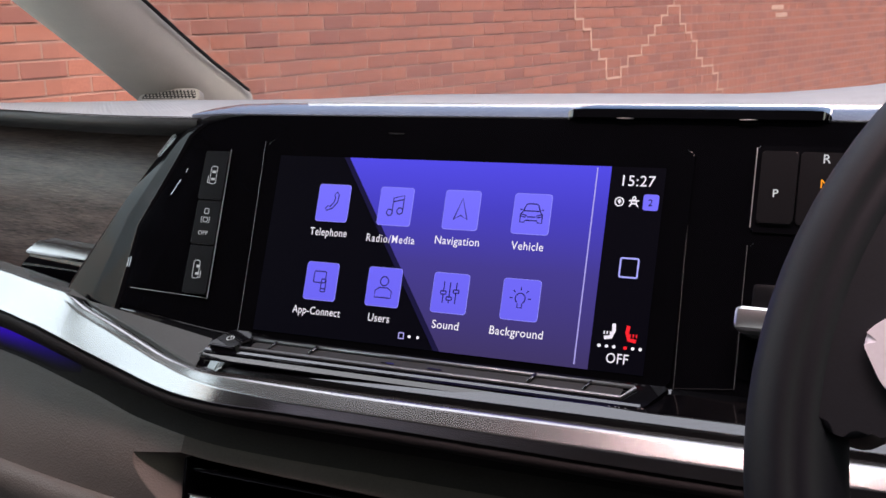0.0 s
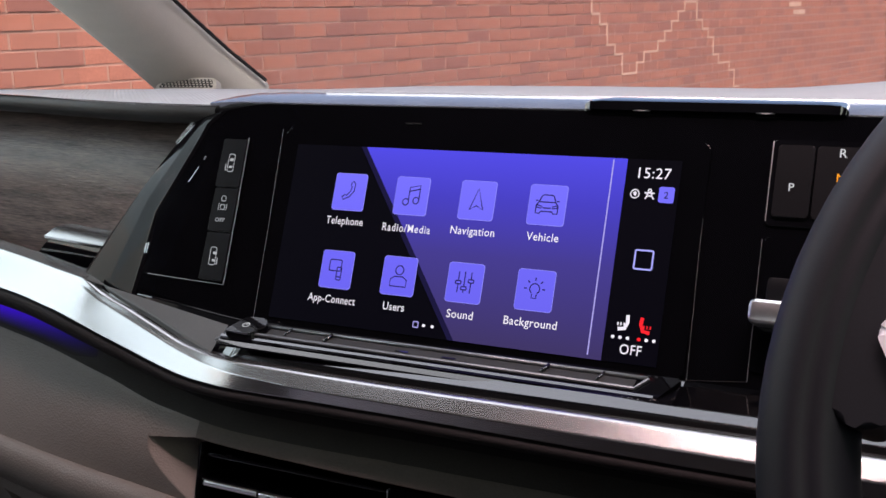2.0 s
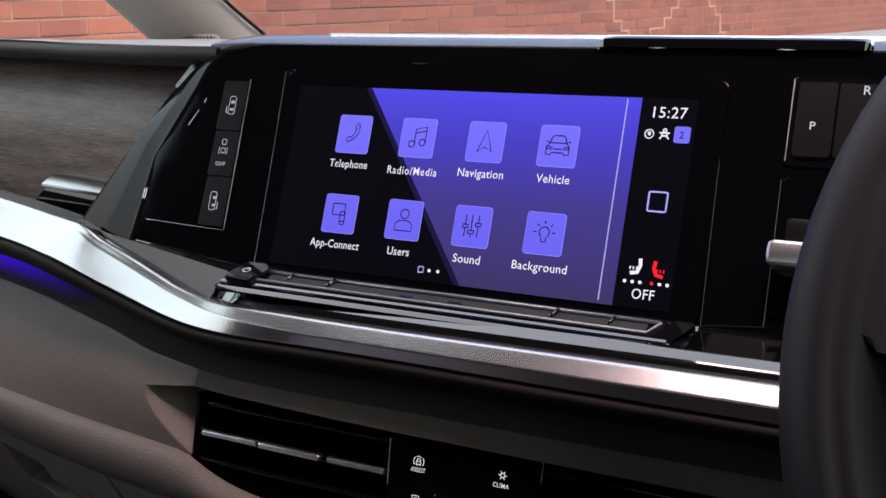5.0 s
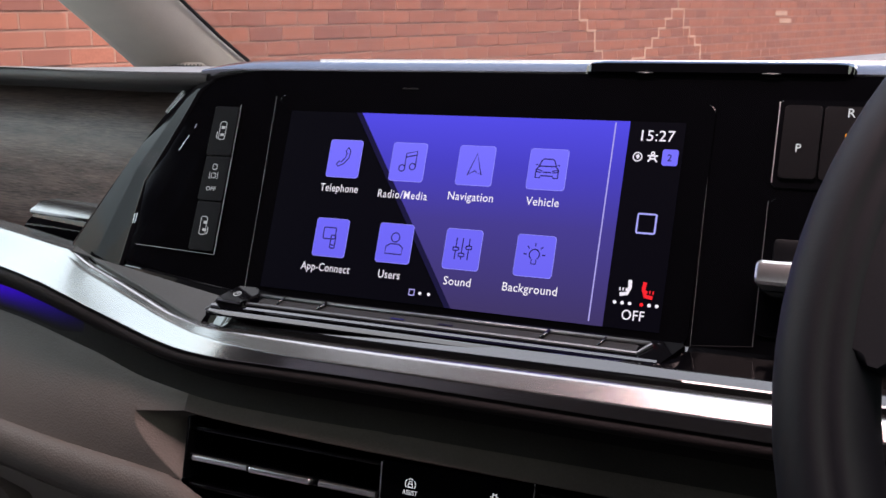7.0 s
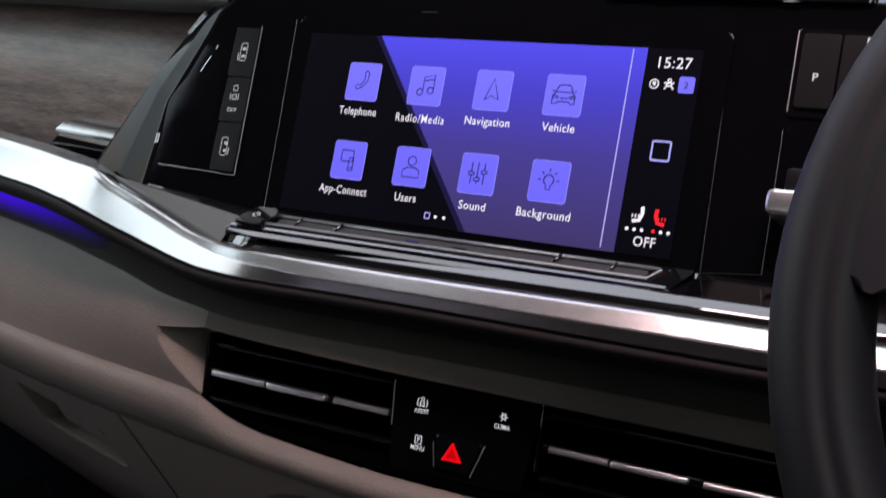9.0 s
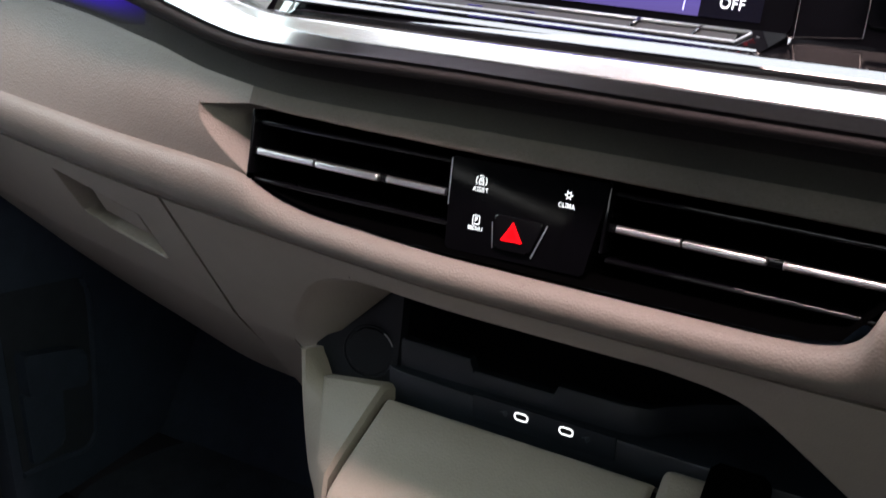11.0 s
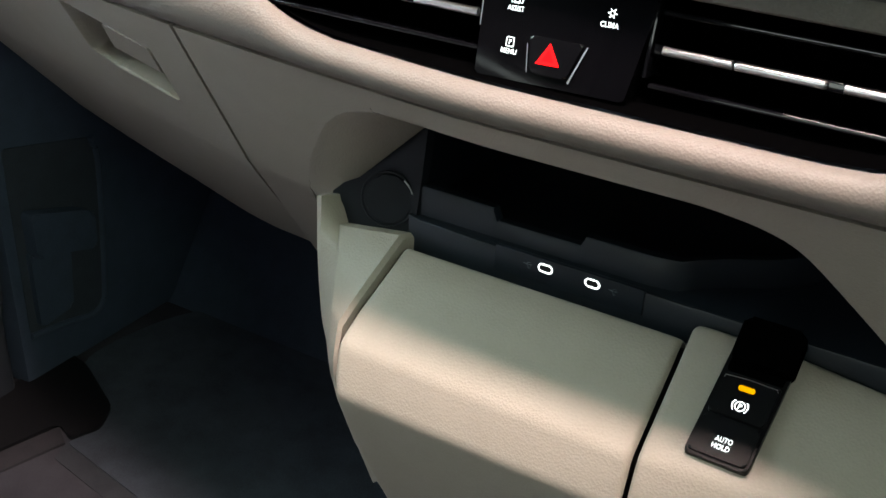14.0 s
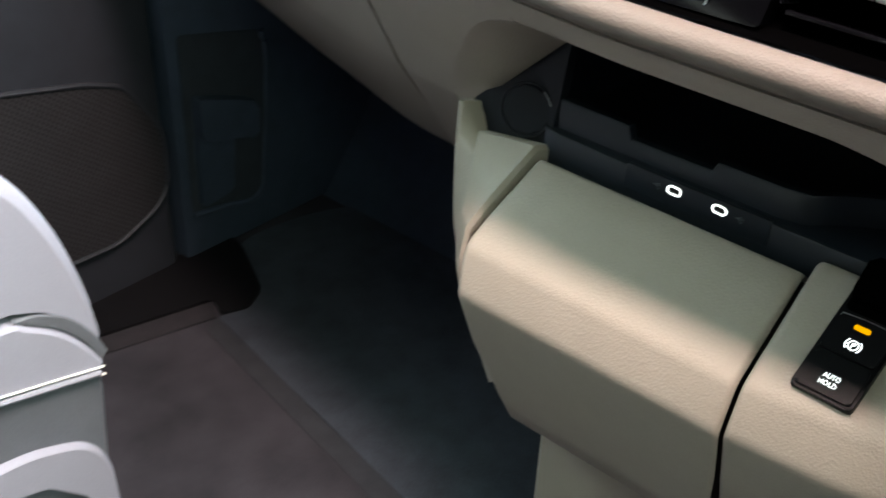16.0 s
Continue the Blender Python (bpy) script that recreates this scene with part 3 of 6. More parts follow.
# sensor cover on top of the housing
rows = []
for x, s in ((0.0600, 1.0), (0.0610, 0.5), (0.0640, 0.1), (0.07, 0.0), (0.13, 0.0), (0.182, 0.0), (0.188, 0.1), (0.191, 0.5), (0.192, 1.0)):
    rows.append([(x, 0.0770, 0.0004), (x, 0.0775 + 0.001 * s, 0.0030 - 0.003 * s), (x, 0.0820 - 0.002 * s, 0.0034 - 0.003 * s), (x, 0.0838 - 0.004 * s, 0.0010 - 0.003 * s), (x, 0.0950 - 0.004 * s, -0.0300), (x, 0.0930, -0.032)])
part("sensor_cover", grid(rows), piano_gloss, pod)
# chrome slivers draw the two glints on the cover's lower edge
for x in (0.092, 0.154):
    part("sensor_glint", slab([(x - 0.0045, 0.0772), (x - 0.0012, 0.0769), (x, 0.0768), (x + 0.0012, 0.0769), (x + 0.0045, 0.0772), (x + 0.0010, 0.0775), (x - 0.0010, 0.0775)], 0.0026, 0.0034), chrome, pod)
# chamfered sloping end
wing_out = [(-0.2758, -0.0430), (-0.2400, 0.0198), (-0.2098, 0.0632), (-0.1975, 0.0738), (-0.1840, 0.0768), (-0.1640, 0.0778)]
wing_in = [(-0.2230, -0.0500), (-0.2160, 0.0040), (-0.1960, 0.0450), (-0.1875, 0.0630), (-0.1780, 0.0708), (-0.1600, 0.0746)]
part("wing", grid([[(a[0] + 0.004, a[1] - 0.002, -0.06), (*a, -0.0095), (a[0] + 0.0010, a[1] - 0.0004, -0.0080), (a[0] + 0.52 * (b[0] - a[0]), a[1] + 0.52 * (b[1] - a[1]), -0.0022), (a[0] + 0.56 * (b[0] - a[0]), a[1] + 0.56 * (b[1] - a[1]), -0.0018), (b[0] - 0.002, b[1], 0.0000), (*b, 0.0008), (b[0] + 0.003, b[1], 0.0002)] for a, b in zip(wing_out, wing_in)]), wing_black, pod, smooth=25)
# panel of three keys
keys = part("key_panel", slab(round_corners([(-0.2150, -0.0350), (-0.2150, 0.0060), (-0.1800, 0.0535), (-0.1525, 0.0545), (-0.1525, -0.0365)], 0.002), 0.0, 0.0006), piano_face, pod)
part("chrome_edge_glint", ribbon(bmesh.new(), [(-0.1525, 0.0545), (-0.1520, -0.0365)], 0.0007, 0.0022), seam_grey, pod)
part("chrome_edge_glint", ribbon(bmesh.new(), [(-0.2130, -0.0352), (-0.1530, -0.0368)], 0.0003, 0.0010), seam_grey, pod)
# short chrome slivers draw glints along the wing's inner edge
for line in ([(-0.1880, 0.0345), (-0.1936, 0.0249)], [(-0.1838, 0.0420), (-0.1850, 0.0392)], [(-0.2163, -0.0160), (-0.2168, -0.0225)], [(-0.2180, -0.0165), (-0.2184, -0.0225)]):
    part("chrome_edge_glint", ribbon(bmesh.new(), line, 0.0005, 0.0013), chrome, pod)
icon_line = glow("key_symbol", (0.85, 0.88, 0.92), 0.55)


def key_symbol(kind, cy, parent):
    """A small outline of the vehicle with its sliding doors."""
    bm = bmesh.new()
    z, w = 0.0031, 0.0007
    x = -0.1625
    if kind != 1:
        s = 1 if kind == 0 else -1
        ribbon(bm, rounded(x - 0.0026, cy - 0.0085, x + 0.0042, cy + 0.0085, 0.002) if s > 0 else rounded(x - 0.0042, cy - 0.0085, x + 0.0026, cy + 0.0085, 0.002), w, z, True)
        ribbon(bm, [(x - 0.001, cy + 0.003), (x + 0.003, cy + 0.003)], 0.0026, z)
        ribbon(bm, [(x - 0.001, cy - 0.004), (x + 0.003, cy - 0.004)], 0.0022, z)
        xx = x - 0.0048 * s
        ribbon(bm, [(xx, cy - 0.001), (xx, cy - 0.0075)], w * 1.3, z)
        ribbon(bm, [(xx, cy - 0.0075), (xx + 0.0015 * s, cy - 0.0075)], w, z)
    else:
        ribbon(bm, rounded(x - 0.0024, cy + 0.0035, x + 0.0024, cy + 0.0085, 0.0014), w, z, True)
        ribbon(bm, rounded(x - 0.0024, cy - 0.0045, x + 0.0024, cy + 0.0000, 0.0012), w, z, True)
        for s in (-1, 1):
            ribbon(bm, [(x + 0.0045 * s, cy + 0.001), (x + 0.0045 * s, cy - 0.005), (x + 0.0030 * s, cy - 0.005)], w, z)
    for v in bm.verts:
        v.co.x, v.co.y = x + (v.co.x - x) * 0.66, cy + (v.co.y - cy) * 0.64
    return part("symbol", bm, icon_line, parent, smooth=0)


for i, (y0, y1) in enumerate(((0.0229, 0.0530), (-0.0048, 0.0221), (-0.0350, -0.0056))):
    key = part("key", slab(round_corners([(-0.1713, y0), (-0.1706, y1), (-0.1533, y1), (-0.1533, y0)], 0.0008), 0.0004, 0.0028, 0.0007), key_black, pod)
    key_symbol(i, (y0 + y1) / 2 + (0.0030 if i == 1 else 0), key)
    if i == 1:
        words("lettering", "OFF", -0.1627, 0.0022, 0.0031, 0.0025, icon_line, key, 0.0072)
# seams and edges that catch the light
for line, w in (([(-0.1293, 0.0608), (-0.1278, 0.0004), (-0.1270, -0.0570)], 0.00032), ([(0.1288, 0.0600), (0.1300, 0.0), (0.1314, -0.0566)], 0.00024), ([(0.1591, 0.0158), (0.1598, -0.0531)], 0.0003)):
    part("seam", ribbon(bmesh.new(), line, w, 0.0008), seam_grey, pod)
part("seam", ribbon(bmesh.new(), [(0.1314, -0.0560), (0.1598, -0.0531)], 0.0004, 0.0008), piano_soft, pod)
part("camera_dot", slab(rounded(-0.046, 0.0668, -0.036, 0.0676, 0.0003), 0.0, 0.0005), piano_soft, pod)

# ---------------- the display ----------------
display = thing("touch_display", "lit touch display with blue menu tiles", "display", DISPLAY @ Matrix.Translation((0, 0, 0.0)))
part("glass_panel", slab(rounded(-0.1262, -0.0565, 0.1296, 0.0618, 0.004), 0.0, 0.0012, 0.0006), piano_face, display)
screen_dark = glow("screen_dark", (0.0010, 0.0009, 0.0036), 1.0)
part("screen", slab([(-0.1160, -0.052), (0.1160, -0.052), (0.1160, 0.052), (-0.1160, 0.052)], 0.0008, 0.0016), screen_dark, display, smooth=0)
blue = glow_gradient("screen_blue", 1, -0.052, 0.052, ((0.0, (0.050, 0.036, 0.130)), (0.45, (0.060, 0.045, 0.28)), (0.75, (0.065, 0.052, 0.55)), (1.0, (0.085, 0.072, 0.80))), 1.0)
part("blue_field", slab([(-0.0712, 0.052), (0.0878, 0.052), (0.0878, -0.052), (0.0022, -0.052)], 0.0016, 0.0018), blue, display, smooth=0)
part("edge_band", slab([(-0.0718, 0.052), (-0.0682, 0.052), (0.0052, -0.052), (0.0016, -0.052)], 0.0018, 0.0019), glow("band_dark", (0.010, 0.008, 0.045)), display, smooth=0)
tile_blue = glow_gradient("tile_blue", 1, -0.043, 0.036, ((0.0, (0.150, 0.130, 0.88)), (0.5, (0.165, 0.145, 0.95)), (1.0, (0.190, 0.170, 1.0))), 1.0)
tile_edge = glow("tile_edge", (0.28, 0.27, 1.0), 1.0)
tile_line = glow("tile_line", (0.020, 0.016, 0.10), 1.0)
text_white = glow("text_white", (0.90, 0.86, 0.95), 1.0)
line_white = glow("line_white", (0.42, 0.38, 0.85), 1.0)
UNIT = 0.021226


def tile_picture(kind, cx, cy, parent):
    """The line drawing on a menu tile."""
    bm = bmesh.new()
    z, w, k = 0.0026, 0.00065, UNIT

    def line(pts, closed=False, width=w):
        ribbon(bm, [(cx + a * k, cy + b * k) for a, b in pts], width, z, closed)
    if kind == "Telephone":
        line([(0.10, 0.30), (0.17, 0.22), (0.15, 0.02), (0.02, -0.14), (-0.16, -0.22), (-0.20, -0.15), (-0.13, -0.08), (-0.06, -0.10), (0.04, 0.02), (0.07, 0.13), (0.03, 0.22)], True)
    elif kind == "Radio/Media":
        for sx in (-0.14, 0.16):
            line(arc(sx, -0.17 + (0.05 if sx > 0 else 0), 0.085, 0, 360), True)
        line([(-0.06, -0.17), (-0.06, 0.22), (0.245, 0.29), (0.245, -0.12)])
        line([(-0.06, 0.12), (0.245, 0.19)])
    elif kind == "Navigation":
        line([(0.02, 0.30), (0.20, -0.24), (0.01, -0.14), (-0.18, -0.26)], True)
    elif kind == "Vehicle":
        line([(-0.22, 0.05), (-0.15, 0.22), (-0.10, 0.25), (0.12, 0.25), (0.17, 0.22), (0.24, 0.05)])
        line([(-0.20, 0.07), (0.22, 0.07)])
        line([(-0.22, 0.05), (-0.28, -0.02), (-0.28, -0.22), (-0.17, -0.22), (-0.14, -0.17), (0.16, -0.17), (0.19, -0.22), (0.30, -0.22), (0.30, -0.02), (0.24, 0.05)])
        for s in (-1, 1):
            line([(0.01 + 0.27 * s, -0.01), (0.01 + 0.13 * s, -0.05), (0.01 + 0.16 * s, -0.09), (0.01 + 0.27 * s, -0.07)], True)
            line([(0.01 + 0.25 * s, 0.10), (0.01 + 0.31 * s, 0.10)])
        line([(-0.10, -0.08), (0.12, -0.08)])
    elif kind == "App-Connect":
        line(rounded(-0.22, -0.04, 0.15, 0.26, 0.04), True)
        line(rounded(0.03, -0.28, 0.17, 0.06, 0.03), True)
        line([(0.03, -0.20), (0.17, -0.20)])
    elif kind == "Users":
        line(arc(0.02, 0.15, 0.12, 0, 360), True)
        line([(-0.22, -0.28), (-0.22, -0.10), (-0.10, -0.02), (0.14, -0.02), (0.26, -0.10), (0.26, -0.28)], True)
    elif kind == "Sound":
        for n, sx in enumerate((-0.17, 0.0, 0.18)):
            yk = (0.0, -0.14, 0.05)[n]
            line([(sx, 0.28), (sx, yk + 0.04)])
            line([(sx, yk - 0.04), (sx, -0.26)])
            line(rounded(sx - 0.075, yk - 0.04, sx + 0.075, yk + 0.04, 0.02), True)
    else:
        line(arc(0.0, 0.03, 0.13, -55, 235), False)
        line([(-0.06, -0.09), (-0.06, -0.2), (0.06, -0.2), (0.06, -0.09)])
        for a in (0, 45, 90, 135, 180):
            c_, s_ = math.cos(radians(a)), math.sin(radians(a))
            line([(0.20 * c_, 0.03 + 0.20 * s_), (0.28 * c_, 0.03 + 0.28 * s_)])
    return part("tile_picture", bm, tile_line, parent, smooth=0)


TILES = (("Telephone", 1.16), ("Radio/Media", 1.43), ("Navigation", 1.24), ("Vehicle", 0.85), ("App-Connect", 1.5), ("Users", 0.63), ("Sound", 0.74), ("Background", 1.40))
for n, (word, wide) in enumerate(TILES):
    i, j = n % 4, n // 4
    x0, y1 = (i * 1.918 - 4.015) * UNIT, (1.69 - j * 2.14) * UNIT
    x1, y0 = x0 + UNIT, y1 - 1.03 * UNIT
    part("tile_edge", slab(rounded(x0, y0, x1, y1, 0.0018), 0.0018, 0.0020), tile_edge, display, smooth=0)
    tile = part("menu_tile", slab(rounded(x0 + 0.0003, y0 + 0.0003, x1 - 0.0003, y1 - 0.0003, 0.0016), 0.0018, 0.0022), tile_blue, display, smooth=0)
    tile_picture(word, (x0 + x1) / 2, (y0 + y1) / 2, tile)
    words("lettering", word, (x0 + x1) / 2, y0 - 0.0062, 0.0024, 0.0046, text_white, display, wide * UNIT)
part("divider", ribbon(bmesh.new(), [(0.0806, 0.051), (0.0806, -0.0502)], 0.0007, 0.0022), line_white, display, smooth=0)
words("lettering", "15:27", 0.1030, 0.0449, 0.0022, 0.0058, text_white, display, 0.0170)
bm = ribbon(bmesh.new(), arc(0.0940, 0.0338, 0.0022, 0, 360), 0.0006, 0.0022, True)
slab([(0.0930, 0.0346), (0.0944, 0.0352), (0.0950, 0.0340), (0.0942, 0.0326), (0.0934, 0.0334)], 0.0020, 0.0022, bm=bm)
part("globe_symbol", bm, text_white, display, smooth=0)
bm = ribbon(bmesh.new(), arc(0.1016, 0.0358, 0.0008, 0, 360), 0.0007, 0.0022, True)
for pts in ([(0.0990, 0.0346), (0.1042, 0.0346)], [(0.1004, 0.0346), (0.1004, 0.0330), (0.0994, 0.0315)], [(0.1028, 0.0346), (0.1028, 0.0330), (0.1040, 0.0315)], [(0.1004, 0.0331), (0.1028, 0.0331)]):
    ribbon(bm, pts, 0.0008, 0.0022)
part("network_symbol", bm, text_white, display, smooth=0)
two = part("number_tile", slab(rounded(0.1063, 0.0300, 0.1142, 0.0382, 0.0012), 0.0018, 0.0022), tile_blue, display, smooth=0)
words("lettering", "2", 0.1102, 0.0340, 0.0024, 0.0036, tile_line, two)
part("home_symbol", ribbon(bmesh.new(), rounded(0.0984, -0.0044, 0.1076, 0.0052, 0.0008), 0.0009, 0.0022, True), glow("home_blue", (0.42, 0.42, 1.0), 1.0), display, smooth=0)
seat_red = glow("seat_red", (0.95, 0.02, 0.03), 1.0)


def seat_symbol(cx, cy, mat, flip):
    s = -1 if flip else 1
    bm = ribbon(bmesh.new(), [(cx + 0.0026 * s, cy + 0.0046), (cx + 0.0030 * s, cy + 0.0010), (cx + 0.0018 * s, cy - 0.0022), (cx - 0.0018 * s, cy - 0.0028)], 0.0019, 0.0022)
    for d in (-0.0016, 0.0, 0.0016):
        ribbon(bm, [(cx + d - 0.0003 * s, cy - 0.0010), (cx + d - 0.0003 * s, cy + 0.0006)], 0.0007, 0.0023)
    return part("seat_symbol", bm, mat, display, smooth=0)


seat_symbol(0.0962, -0.0325, text_white, False)
seat_symbol(0.1090, -0.0330, seat_red, True)
for cx, mats in ((0.0962, (text_white,) * 3), (0.1096, (seat_red, text_white, text_white))):
    for d, mm in zip((-0.0038, 0, 0.0038), mats):
        part("dot", slab(arc(cx + d, -0.0394, 0.0009, 0, 330, 8), 0.0018, 0.0022), mm, display, smooth=0)
words("lettering", "OFF", 0.1024, -0.0450, 0.0022, 0.0052, text_white, display, 0.0112)
part("page_mark", ribbon(bmesh.new(), rounded(-0.0202, -0.0474, -0.0172, -0.0444, 0.0002), 0.0006, 0.0022, True), line_white, display, smooth=0)
for cx in (-0.0138, -0.0086):
    part("dot", slab(arc(cx, -0.0460, 0.0009, 0, 330, 8), 0.0018, 0.0022), text_white, display, smooth=0)

# ---------------- touch strip shelf below the display ----------------
shelf = thing("touch_strip_shelf", "glossy black shelf with touch sliders below the display", "shelf")
band_y = curve((-0.80, -0.50, -0.35, -0.262, -0.1885, -0.1467, -0.113, 0.0, 0.17, 0.80), (0.16, 0.06, 0.012, -0.018, -0.035, -0.045, -0.052, -0.058, -0.060, -0.060))
band_top = curve((-0.80, -0.50, -0.35, -0.266, -0.2445, -0.2159, -0.1888, -0.1623, -0.1393, -0.113, 0.0, 0.17, 0.80), (0.862, 0.862, 0.8615, 0.8607, 0.8538, 0.8474, 0.8407, 0.8350, 0.8332, 0.8340, 0.8360, 0.8385, 0.842))
band_low = curve((-0.80, -0.325, -0.2864, -0.253, -0.2235, -0.1959, -0.1689, -0.1462, -0.11, 0.0, 0.17, 0.80), (0.8434, 0.8434, 0.8415, 0.8367, 0.8304, 0.8249, 0.8211, 0.8196, 0.8204, 0.8232, 0.8236, 0.826))
inner_v = curve((-0.2758, -0.20, -0.13, -0.11, 0.62), (-0.0436, -0.0500, -0.0565, -0.0570, -0.0560))
rows = []
bevel_at = curve((-0.2755, -0.22, -0.15, -0.11, 0.10, 0.13, 0.62), (0.16, 0.18, 0.34, 0.76, 0.79, 0.82, 0.82))
rise = curve((-0.26, -0.15, -0.10), (0.24, 0.28, 0.50))
set_back = curve((-0.2755, -0.21), (-0.0090, 0.001))
CORNER, FACET = Vector((-0.262, -0.0185, 0.8603)), Vector((0.07242, -0.55093, 0.83140))   # flat facet at the housing's corner
CREASE_END = Vector((-0.1417, -0.0255, 0.8451))


def on_facet(x, y):
    """Point of the corner facet's plane over a place of the plan."""
    return Vector((x, y, CORNER.z - ((x - CORNER.x) * FACET.x + (y - CORNER.y) * FACET.y) / FACET.z))


def crease(x):
    """Upper edge of the corner facet."""
    return CORNER.lerp(CREASE_END, (x - CORNER.x) / (CREASE_END.x - CORNER.x))


for x in np.linspace(-0.262, 0.62, 120):
    a = DISPLAY @ Vector((x, inner_v(x), set_back(x)))
    b = Vector((x, band_y(x) + curve((-0.27, -0.19), (0.0005, 0.0058))(x), band_top(x) + curve((-0.25, -0.17), (0.0012, 0.0034))(x)))
    u, span = bevel_at(x), (b - a).length
    e = a.lerp(b, u)
    e.z = a.lerp(b, 1.0).z + rise(x) * (1 - u) * span
    if x < -0.12:
        k = min(1.0, (-0.12 - x) / 0.02)
        e = e.lerp(crease(x) - Vector((0, 0, 0.0005)), k)
        b = b.lerp(on_facet(x, band_y(x) + 0.002) - Vector((0, 0, 0.0040)), k)
    drop = Vector((0, 0, -0.0012 if -0.13 < x < 0.136 else -0.0005))
    rows.append([DISPLAY @ Vector((x, inner_v(x) + 0.003, set_back(x) - 0.005)), a, a.lerp(e, 0.10) + drop, a.lerp(e, 0.16) + drop, e + Vector((0, 0.0006, 0.0001)), e + Vector((0, -0.0002, -0.0001)), b + Vector((0, 0.0004, 0.0002)), b + Vector((0, -0.0002, -0.0004)), b + Vector((0, 0.001, -0.012))])
cut = [n for n, row in enumerate(rows) if row[1][0] > 0.136][0]
part("shelf_top", grid(rows[:cut]), piano_gloss, shelf, smooth=9)
end = [[Vector(p) + Vector((0.0006 if n == cut else 0.0, 0, 0)) for p in row] for n, row in enumerate(rows) if n >= cut - 1]
part("shelf_end", grid([row[:5] for row in end]), end_black, shelf, smooth=9)
part("shelf_lip", grid([row[4:] for row in end]), piano_gloss, shelf, smooth=9)
rows = []
for x in np.linspace(-0.2615, -0.1422, 24):
    e, b = crease(x), on_facet(x, band_y(x) + 0.0034)
    rows.append([e + Vector((0, 0.0004, -0.002)), e, e.lerp(b, 0.5), b, b + Vector((0, -0.0008, -0.0012)), b + Vector((0, -0.0004, -0.006))])
part("corner_facet", grid(rows), corner_satin, shelf, "satin dark grey corner facet", smooth=20)
# slider tray: a shallow frame with a power key at its end
TRAY_A, TRAY_B = DISPLAY @ Vector((0, -0.0570, 0.004)), Vector((0, -0.046, 0.8425))
t_up = (TRAY_A - TRAY_B).normalized()
TRAY = Matrix((Vector((1, 0, 0)), t_up, Vector((1, 0, 0)).cross(t_up))).transposed().to_4x4()
TRAY.translation = (TRAY_A + TRAY_B) / 2 + Vector((1, 0, 0)).cross(t_up) * -0.0010
tray = thing("slider_tray", "black slider strip with power key and fine ridges", "control strip", TRAY)
part("plate", slab(round_corners([(-0.1340, -0.0105), (-0.1270, 0.0100), (0.1310, 0.0100), (0.1225, -0.0105)], 0.002), 0.0, 0.0030, 0.0012), piano_face, tray)
part("front_edge", grid([[(x + 0.0022 * k, y, z) for y, z in ((-0.0142, 0.0002), (-0.0138, 0.0012), (-0.0072, 0.0034), (-0.0066, 0.0034), (-0.0062, 0.0028))] for x, k in ((-0.1335, 0), (0.1215, 0))]), piano_gloss, tray, smooth=20)
part("ridge", tube([(-0.108, 0.0055, 0.0036), (0.115, 0.0055, 0.0036)], 0.0013, 8), ridge_grey, tray)
part("ridge", tube([(-0.126, -0.0035, 0.0034), (0.111, -0.0035, 0.0034), (0.1155, 0.0050, 0.0036)], 0.0011, 8), ridge_grey, tray)
part("ridge", tube([(-0.1345, -0.0125, 0.0022), (-0.1268, 0.0088, 0.0032)], 0.0006, 6), ridge_grey, tray)
part("groove", slab(rounded(-0.106, -0.0022, 0.110, 0.0040, 0.0010), 0.0028, 0.0033), rubber, tray)
for x, s in ((-0.093, 0.8), (-0.066, 1.3), (0.063, 1.3), (0.092, 0.8)):
    part("stop", tube([(x - 0.001, -0.0012, 0.0034), (x + 0.0016, 0.0050, 0.0046)], 0.0008 * s, 6), piano_gloss, tray)
for x in (-0.018, 0.010):
    part("mark", slab(rounded(x - 0.004, -0.0008, x + 0.004, 0.0004, 0.0003), 0.003, 0.0037), piano_gloss, tray)
power = part("power_key", slab(round_corners([(-0.1310, -0.0070), (-0.1255, 0.0095), (-0.1120, 0.0095), (-0.1080, 0.0040), (-0.1130, -0.0070)], 0.001), 0.0025, 0.0062, 0.0012), piano_gloss, tray)
bm = ribbon(bmesh.new(), arc(-0.1205, 0.0008, 0.0021, 110, 430, 14), 0.0005, 0.0064)
ribbon(bm, [(-0.1205, 0.0036), (-0.1205, 0.0008)], 0.0005, 0.0064)
part("symbol", bm, white_print, power, smooth=0)

# ---------------- gear selector and light controls beside the display ----------------
gear = thing("gear_panel", "black gear selector panel with lit letters", "gear selector", DISPLAY)
frame_bm = slab(round_corners([(0.1594, 0.0225), (0.1594, 0.0650), (0.2900, 0.0650), (0.2900, 0.0225)], 0.002), 0.0, 0.0012, 0.0006)
part("frame", frame_bm, piano, gear)
park_key = part("park_key", slab(rounded(0.1622, 0.0268, 0.1792, 0.0620, 0.0012), 0.0006, 0.0030, 0.0010), key_black, gear)
words("lettering", "P", 0.1702, 0.0414, 0.0032, 0.0040, white_print, park_key)
part("gear_plate", slab(rounded(0.1802, 0.0268, 0.2300, 0.0620, 0.0012), 0.0006, 0.0024, 0.0008), key_black, gear)
words("lettering", "R", 0.1921, 0.0590, 0.0027, 0.0044, white_print, gear)
words("lettering", "N", 0.1921, 0.0470, 0.0027, 0.0044, glow("amber", (1.0, 0.36, 0.02), 1.1), gear)
words("lettering", "D", 0.1921, 0.0350, 0.0027, 0.0044, white_print, gear)
part("chrome_edge_glint", ribbon(bmesh.new(), [(0.1594, 0.0640), (0.1596, 0.0245)], 0.0006, 0.0014), chrome, gear)
